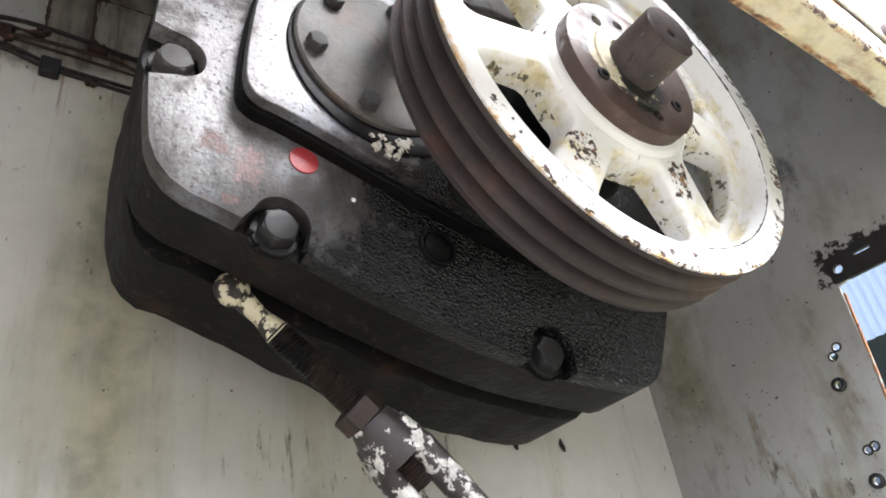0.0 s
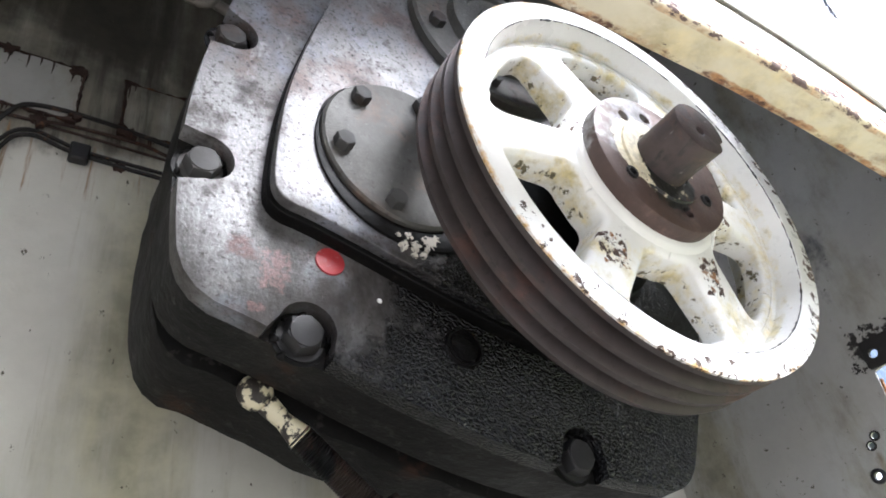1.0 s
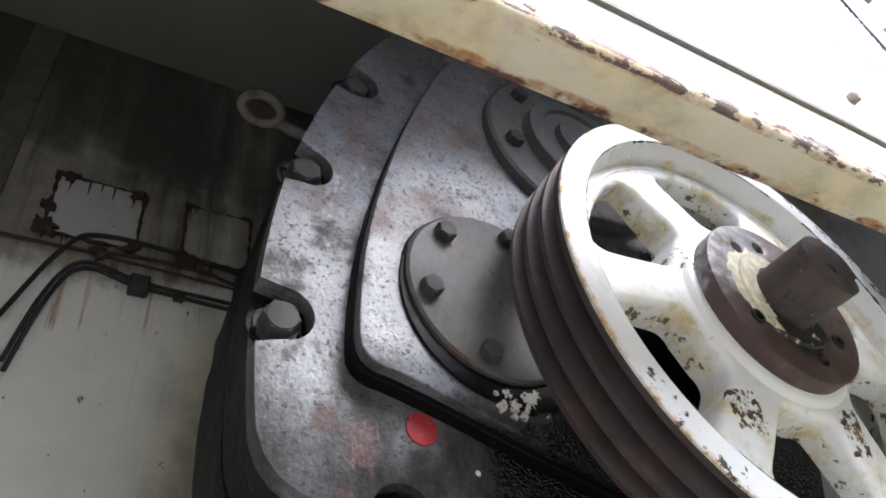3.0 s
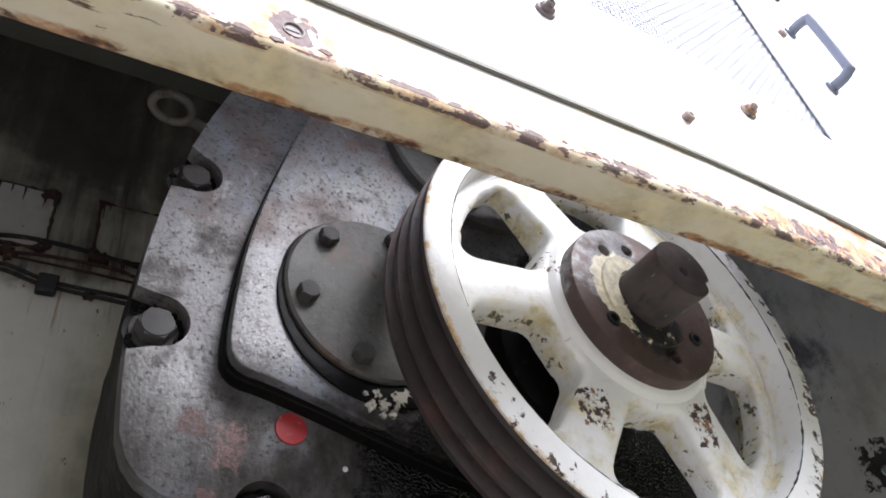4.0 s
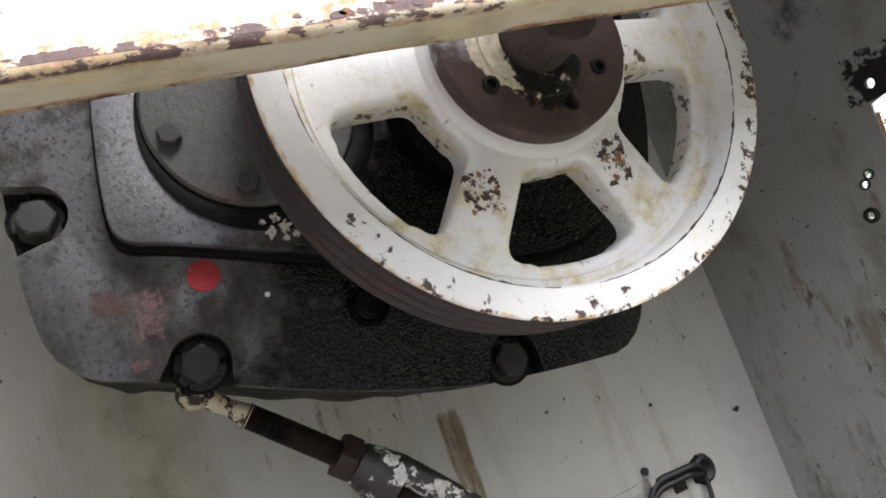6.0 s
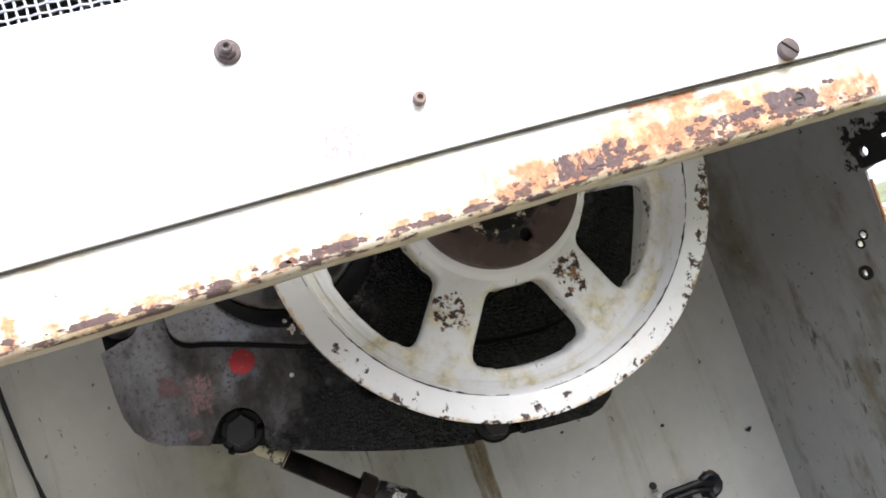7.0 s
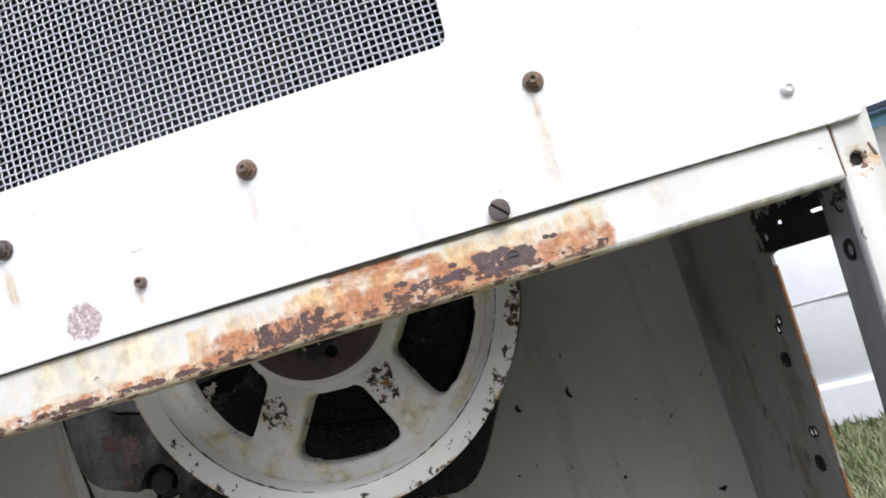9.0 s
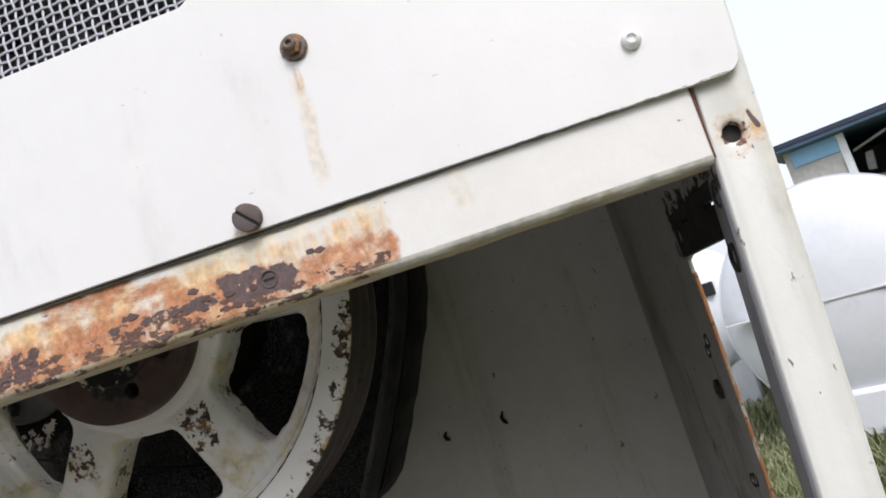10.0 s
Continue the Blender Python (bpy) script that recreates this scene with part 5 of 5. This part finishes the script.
for x, z, h in ((0.200, 1.062, 0.016), (0.125, 1.060, 0.011)):
    tagged(part("tar_drip", tube([(x + 0.002, YB - 0.0005, z + h * 0.5), (x - 0.001, YB - 0.003, z + h * 0.1), (x + 0.001, YB - 0.0035, z - h * 0.25), (x + 0.004, YB - 0.0015, z - h * 0.5)], 0.0025, 7, [0.0008, 0.0022, 0.0028, 0.0012]), m_soot), "small blob of black tar on the back wall", "tar drip", "tar drips")
# power cables and their fixing
GRZ, GRX = 0.833, 0.277
soot_rim = [(GRX + (0.019 + 0.005 * noise.noise(Vector((3 * math.cos(a), 3 * math.sin(a), 7)))) * math.cos(a), GRZ + (0.019 + 0.006 * noise.noise(Vector((3 * math.cos(a), 3 * math.sin(a), 2)))) * math.sin(a)) for a in [2 * math.pi * k / 30 for k in range(30)]]
tagged(part("tar_patch", plate(soot_rim, YB - 0.0008, YB), m_soot), "ragged black tar patch round a cable hole", "tar patch")
tagged(part("cable_grommet", lathe([(YB, 0.005), (YB, 0.016), (YB - 0.006, 0.0165), (YB - 0.008, 0.013), (YB - 0.004, 0.005)], GRX, GRZ, 20), m_black), "black rubber grommet in the back wall", "grommet")
cable("power_cable", [(GRX, YB - 0.006, GRZ), (GRX - 0.02, YB - 0.016, GRZ + 0.012), (0.232, YB - 0.014, 0.846), (0.199, YB - 0.010, 0.842), (0.165, YB - 0.014, 0.805), (0.125, YB - 0.02, 0.775), (0.07, YB - 0.03, 0.775), (0.01, YB - 0.05, 0.80), (-0.04, YB - 0.08, 0.835)], 0.0046, m_black, "black power cable clipped to the back wall", "power cables")
cable("power_cable", [(GRX - 0.003, YB - 0.006, GRZ - 0.004), (GRX - 0.01, YB - 0.012, GRZ - 0.035), (0.245, YB - 0.015, 0.775), (0.19, YB - 0.018, 0.735), (0.10, YB - 0.02, 0.715)], 0.0031, m_black, "black power cable sagging from a grommet", "power cables")
cable("power_cable", [(0.105, YB - 0.025, 0.765), (0.055, YB - 0.03, 0.792), (0.01, YB - 0.035, 0.835), (-0.03, YB - 0.04, 0.872), (-0.06, YB - 0.045, 0.868), (-0.055, YB - 0.05, 0.83)], 0.0030, m_black, "black looping cable beside the torque arm", "power cables")
cable("power_cable", [(GRX - 0.004, YB - 0.008, GRZ - 0.003), (GRX - 0.03, YB - 0.018, GRZ + 0.005), (0.230, YB - 0.016, 0.838), (0.196, YB - 0.012, 0.833), (0.160, YB - 0.016, 0.797), (0.120, YB - 0.022, 0.767), (0.06, YB - 0.03, 0.760)], 0.0042, m_black, "black power cable clipped to the back wall", "power cables")
clip = thing("cable_clip", (0.197, YB, 0.845), "small steel cable clip bolted to the back wall", "clip")
part("strap", joined(box(0.193, 0.201, YB - 0.0125, YB - 0.010, 0.832, 0.852, 0.0008, 1), box(0.193, 0.201, YB - 0.010, YB, 0.852, 0.8545, 0.0008, 1), box(0.193, 0.201, YB - 0.010, YB, 0.8295, 0.832, 0.0008, 1)), m_strip, clip)
part("clip_bolt", lathe([(YB, 0.0), (YB, 0.0048), (YB - 0.004, 0.0048), (YB - 0.0055, 0.003), (YB - 0.0055, 0.0)], 0.197, 0.8605, 12, False), m_bolt, clip)
tagged(part("wall_tab", box(0.228, 0.246, YB - 0.004, YB, 0.820, 0.833, 0.001, 1), m_bolt_black), "small black tab under a power cable", "tab")
socket = thing("wall_opening", (0.118, YB, 0.830), "small square rusty opening in the back wall", "opening", "square wall openings")
part("rim", plate([(0.1075, 0.821), (0.1285, 0.821), (0.1285, 0.840), (0.1075, 0.840)], YB - 0.0015, YB, [[(0.1105, 0.8235), (0.1255, 0.8235), (0.1255, 0.8375), (0.1105, 0.8375)]]), m_wall, socket)
part("hollow", box(0.1105, 0.1255, YB - 0.0008, YB, 0.8235, 0.8375), m_rust, socket)
socket = thing("wall_opening", (0.007, YB, 0.828), "small square dark opening in the back wall", "opening", "square wall openings")
# black plate on the wall, standing for the opening's inner shade
part("hollow", box(-0.002, 0.016, YB - 0.0012, YB, 0.819, 0.837), m_black, socket)
for z0, z1 in ((0.843, 0.850), (0.835, 0.838)):
    bead = [(-0.007 + 0.19 * k / 60, YB - 0.0006 + 0.0004 * noise.noise(Vector((k * 0.8, z0 * 50, 0))), z0 + (z1 - z0) * k / 60 + 0.0008 * noise.noise(Vector((k * 0.5, 3, z0)))) for k in range(61)]
    tagged(part("weld_bead", tube(bead, 0.0011, 5, [0.0005 + 0.0013 * abs(noise.noise(Vector((k * 0.9, 1, z0)))) for k in range(61)]), m_wall_side), "thin uneven weld bead along the back wall", "weld", "weld beads")
tagged(part("wall_stub", joined(box(-0.24, -0.222, YB - 0.008, YB, 0.922, 0.938, 0.003, 2), box(-0.226, -0.219, YB - 0.010, YB, 0.916, 0.926, 0.001, 1)), m_soot), "small dark stub on the back wall", "stub")
for k, (x, z, r, s) in enumerate(((-0.386, 0.925, 0.011, 1.0), (-0.318, 0.946, 0.008, 0.6), (-0.308, 0.960, 0.006, 1.6), (-0.326, 0.930, 0.006, 0.7), (-0.395, 0.893, 0.004, 2.5), (-0.360, 0.891, 0.003, 4.0), (-0.320, 0.886, 0.004, 3.0), (-0.285, 0.879, 0.0035, 2.5), (-0.262, 0.876, 0.004, 1.2))):
    tagged(part("paint_chip", plate(flake(x, z, r, 40 + k, s), YB - 0.0007, YB, [circle(x, z, r * 0.45, 10)] if k == 0 else (), 0.0003, 1), m_wall_side), "lifted grey flake of paint on the back wall", "paint chip", "paint chips")
for k, (x, z, r, s) in enumerate(((0.362, 0.882, 0.0030, 1.6), (-0.526, 1.009, 0.0028, 1.5), (-0.345, 0.891, 0.0016, 5.0), (-0.70, 0.99, 0.003, 0.7), (-0.755, 1.02, 0.004, 0.5), (-0.78, 0.99, 0.003, 1.3), (0.24, 0.93, 0.002, 1.4), (0.10, 0.97, 0.0018, 1.2), (0.30, 0.76, 0.002, 1.2), (-0.44, 0.97, 0.0018, 0.6))):
    tagged(part("soot_spot", plate(flake(x, z, r, 60 + k, s), YB - 0.0009, YB), m_soot), "small black spot of soot on the back wall", "soot spot", "soot spots")
slot = thing("wall_slot", (-0.22, YB, 0.80), "dark slot with a raised frame low in the back wall", "slot")
part("slot_frame", joined(box(-0.34, -0.145, YB - 0.005, YB, 0.850, 0.856, 0.001, 1), box(-0.15, -0.145, YB - 0.005, YB, 0.78, 0.8495, 0.001, 1)), m_wall_side, slot)
# black plate in front of the wall, painted as the slot's inner shade
part("slot_shade_plate", box(-0.33, -0.1505, YB - 0.002, YB, 0.78, 0.8495), m_black, slot)

# ---- outside ----
ground = bmesh.new()
bmesh.ops.create_grid(ground, x_segments=60, y_segments=60, size=400)
for v in ground.verts:
    v.co.z = GROUND - 0.01
tagged(part("ground", ground, m_ground), "rough grassy ground around the machine", "ground", kind="structure")
tagged(part("kerb_path", box(-60, 90, 15.0, 15.9, GROUND - 0.05, GROUND + 0.05, 0.02, 1), m_concrete, m=Matrix.Rotation(radians(-8), 4, "Z")), "pale concrete path across the grass", "path", kind="structure")
for x in (-0.85, 0.30):
    tagged(part("footing", box(x - 0.08, x + 0.08, 0.05, 0.5, GROUND - 0.05, Z_FLOOR - 0.004, 0.005, 1), m_concrete), "concrete block under the machine cabinet", "footing", "footings")


def grass_patch(x0, x1, y0, y1, n, h):
    verts, faces = [], []
    for _ in range(n):
        x, y = random.uniform(x0, x1), random.uniform(y0, y1)
        if min(x1 - x, y1 - y) < random.random() ** 2 * 1.2:
            continue
        k = 0.55 + 0.7 * noise.noise(Vector((x * 2.3, y * 2.3, 0)))
        hh = h * random.uniform(0.5, 1.2) * max(0.4, k + 0.5)
        a, w, b = random.uniform(0, 6.28), random.uniform(0.0015, 0.0035), random.uniform(0.2, 1.0) * hh
        dx, dy, g = math.cos(a), math.sin(a), GROUND - 0.01
        i = len(verts)
        verts += [(x - dy * w, y + dx * w, g), (x + dy * w, y - dx * w, g), (x - dy * w * 0.7 + dx * b * 0.35, y + dx * w * 0.7 + dy * b * 0.35, g + hh * 0.6),
                  (x + dy * w * 0.7 + dx * b * 0.35, y - dx * w * 0.7 + dy * b * 0.35, g + hh * 0.6), (x + dx * b, y + dy * b, g + hh)]
        faces += [(i, i + 1, i + 3, i + 2), (i + 2, i + 3, i + 4)]
    me = bpy.data.meshes.new("grass")
    me.from_pydata(verts, [], faces)
    me.materials.append(m_grass)
    return tagged(new("grass", me), "uneven green and dry grass on the ground", "grass", kind="stuff")


grass_patch(0.52, 3.4, 0.45, 3.8, 90000, 0.046)
grass_patch(1.4, 7.5, 0.45, 9.5, 110000, 0.020)
grass_patch(0.52, 3.0, 2.4, 8.0, 35000, 0.035)

# unseen wall added behind the camera to keep low sky light out
tagged(part("light_block_wall", box(-9, 9, -3.3, -3.1, GROUND - 0.05, 2.1, 0.02, 1), m_light_block), "weathered grey concrete yard wall facing the cabinet", "wall", kind="structure")

# white tanks, seen through the side opening
TANK = Matrix.Translation((0.984, 1.788, 0.962)) @ Matrix.Rotation(math.atan2(-0.36, 0.93), 4, "Z") @ Matrix.Scale(1.175, 4)
tank = thing("storage_tank", (1.006, 1.788, GROUND), "white painted steel tank with a dished end standing on the grass", "tank", "white tanks")
dish = [(-0.060, 0.0), (-0.058, 0.05), (-0.050, 0.12), (-0.030, 0.20), (-0.006, 0.25), (0.012, 0.272), (0.03, 0.285), (1.1, 0.285)]
part("shell", lathe(dish, 0, 0, 64, False), m_tank, tank, m=TANK)
part("end_flange", lathe([(0.03, 0.283), (0.03, 0.290), (0.042, 0.290), (0.042, 0.283)], 0, 0, 64), m_tank, tank, m=TANK)
part("weld_line", box(-0.27, 0.27, -0.062, -0.02, 0.010, 0.0125), m_concrete, tank, m=TANK)
part("outlet", lathe([(0.0, 0.030), (-0.045, 0.030), (-0.045, 0.022), (0.0, 0.022)], 0.19, 0.02, 28), m_black, tank, "black outlet pipe", m=TANK)
part("cradle", box(-0.12, 0.10, -0.045, 0.15, -0.31, -0.20, 0.01, 1), m_tank, tank, m=TANK)
TANK2 = Matrix.Translation((0.60, 2.62, 1.0)) @ Matrix.Rotation(radians(-12), 4, "Z")
tank2 = thing("storage_tank", (0.60, 2.62, GROUND), "white painted steel tank with a small black hatch", "tank", "white tanks")
part("shell", lathe(dish, 0, 0, 48, False), m_tank, tank2, m=TANK2)
part("hatch", box(0.14, 0.19, -0.06, -0.02, 0.05, 0.10, 0.003, 1), m_black, tank2, m=TANK2)
part("cradle", box(-0.22, 0.22, 0.02, 0.12, -0.41, -0.22, 0.01, 1), m_tank, tank2, m=TANK2)


def shed():
    """An open shed with a corrugated fascia, its roof on posts."""
    ob = thing("open_shed", (11, 0.5, GROUND), "open shed with pale blue corrugated edge and a dark roof underside", "shed")
    y0, n, pitch = -8.0, 130, 0.1
    bm = bmesh.new()
    low, high = [], []
    for k in range(n * 4 + 1):
        y, x = y0 + pitch * k / 4, 7.5 + 0.014 * math.cos(math.pi * k / 2)
        low.append(bm.verts.new((x, y, 3.23)))
        high.append(bm.verts.new((x, y, 4.25)))
    for k in range(n * 4):
        bm.faces.new((low[k], low[k + 1], high[k + 1], high[k]))
    part("fascia", bm, m_corr, ob)
    # roof and back wall near black: the shed's inner shade painted in
    part("roof", box(7.53, 17, -8.0, 5.0, 3.26, 3.32), m_edge, ob)
    # back wall added only to close the shed with a dark sheet
    part("back_wall", box(13.0, 13.1, -8.0, 8.6, GROUND - 0.02, 3.258), m_edge, ob, "dark back wall in the shade")
    part("roof_top", box(7.53, 17, -8.0, 5.0, 4.23, 4.27), m_corr, ob)
    for x, y in ((7.7, -7.8), (7.7, 4.8), (16.8, -7.8), (16.8, 4.8)):
        part("post", box(x - 0.06, x + 0.06, y - 0.06, y + 0.06, GROUND - 0.02, 3.26, 0.005, 1), m_navy, ob)
    return ob


shed()
house = thing("workshop", (9, 16, 1.70), "low workshop with blue door frame and dark opening", "building")
HM = Matrix.Translation((5.87, 17.3, 0)) @ Matrix.Rotation(radians(-24), 4, "Z")
BASE = 1.70
part("roof", box(-0.9, 5.0, -0.5, 8, 3.05, 3.24, 0.02, 1), m_navy, house, m=HM)
part("roof_edge", box(-0.92, 5.0, -0.53, -0.502, 3.14, 3.25, 0.005, 1), m_edge, house, "darker folded roof edge", m=HM)
part("wall", joined(box(-0.5, 0.75, 0, 0.15, BASE - 0.1, 3.05), box(2.5, 4.6, 0, 0.15, BASE - 0.1, 3.05), box(-0.5, 4.6, 7.0, 7.15, BASE - 0.1, 3.05), box(-0.5, -0.35, 0.15, 7.0, BASE - 0.1, 3.05), box(4.45, 4.6, 0.15, 7.0, BASE - 0.1, 3.05)), m_concrete, house, m=HM)
part("shutter", box(-0.36, 0.64, -0.05, -0.004, 2.66, 3.04, 0.01, 1), m_blue, house, "sky blue steel shutter", m=HM)
part("door_post", box(0.64, 0.80, -0.07, 0.10, BASE - 0.1, 3.04, 0.005, 1), m_tank, house, "white painted door post", m=HM)
part("frame", box(2.14, 2.44, -0.06, 0.15, BASE - 0.1, 3.04, 0.005, 1), m_blue, house, "sky blue door frame", m=HM)
part("frame_edge", box(2.442, 2.54, -0.07, 0.15, BASE - 0.1, 2.80, 0.005, 1), m_tank, house, "white painted frame edge", m=HM)
part("band", box(2.442, 4.6, -0.05, -0.004, 2.80, 3.04, 0.005, 1), m_blue, house, "sky blue sheet band", m=HM)
for x, z, tilt in ((1.05, 2.30, 8), (1.72, 2.40, 12)):
    part("chute", box(-0.09, 0.09, -0.05, 0.05, -0.22, 0.22, 0.02, 1), m_concrete, house, "pale sheet chute", m=HM @ Matrix.Translation((x, 0.9, z)) @ Matrix.Rotation(radians(tilt), 4, "Y"))
part("brace", tube([(0.82, 0.6, 2.62), (2.12, 0.6, 2.98)], 0.035, 8), m_concrete, house, m=HM)
part("bench", box(0.85, 2.0, 1.5, 2.2, BASE, 1.98, 0.01, 1), m_concrete, house, m=HM)
bank = bmesh.new()
rows = []
for k in range(25):
    x = -3.0 + 8.8 * k / 24
    side_fall = min(1, min(k, 24 - k) / 4)
    rows.append([bank.verts.new((x, y, GROUND - 0.03 + (z - GROUND + 0.03) * side_fall + (0.03 * noise.noise(Vector((x * 2, y * 2, 0))) if 0 < n < 5 else 0)))
                 for n, (y, z) in enumerate(((-6.0, GROUND - 0.03), (-4.6, 0.80), (-3.0, 1.20), (-1.6, 1.55), (-0.7, 1.69), (7.4, 1.70), (9.5, GROUND - 0.03)))])
for a, b in zip(rows, rows[1:]):
    for j in range(6):
        bank.faces.new((a[j], b[j], b[j + 1], a[j + 1]))
tagged(part("bank", bank, m_ground, m=HM), "grassy bank below the workshop", "bank", kind="structure")


def tree(x, y, h, seed):
    random.seed(seed)
    ob = thing("tree", (x, y, GROUND), "leafy green tree at the far edge of the grass", "tree", "far trees")
    limbs = [tube([(x, y, GROUND - 0.1), (x + 0.1, y, h * 0.25), (x, y + 0.1, h * 0.55)], 0.2, 8, [h * 0.035, h * 0.025, h * 0.012])]
    tips = []
    for k in range(9):
        a, z = k * 2.4, h * random.uniform(0.25, 0.5)
        tip = (x + math.cos(a) * h * random.uniform(0.2, 0.34), y + math.sin(a) * h * random.uniform(0.2, 0.34), z + h * random.uniform(0.12, 0.38))
        limbs.append(tube([(x, y, z), ((x + tip[0]) / 2, (y + tip[1]) / 2, (z + tip[2]) / 2 + 0.2), tip], 0.05, 6, [h * 0.012, h * 0.008, h * 0.003]))
        tips.append(tip)
    part("trunk", joined(*limbs), m_bark, ob)
    verts, faces = [], []
    for _ in range(2600):
        t = random.choice(tips)
        c = Vector(t) + Vector([random.gauss(0, h * 0.085) for _ in range(3)])
        u = Vector([random.gauss(0, 1) for _ in range(3)]).normalized() * h * 0.022
        v = u.orthogonal().normalized() * h * 0.013
        i = len(verts)
        verts += [c - u, c + v, c + u, c - v]
        faces.append((i, i + 1, i + 2, i + 3))
    bm = bmesh.new()
    vs = [bm.verts.new(p) for p in verts]
    for f in faces:
        bm.faces.new([vs[i] for i in f])
    part("crown", bm, m_leaf, ob)


for k, (x, y, h) in enumerate(((38, 27, 6), (45, 35, 7), (52, 30, 6.5), (34, 40, 6), (60, 52, 8), (28, 46, 6), (66, 40, 8))):
    tree(x, y, h, 40 + k)
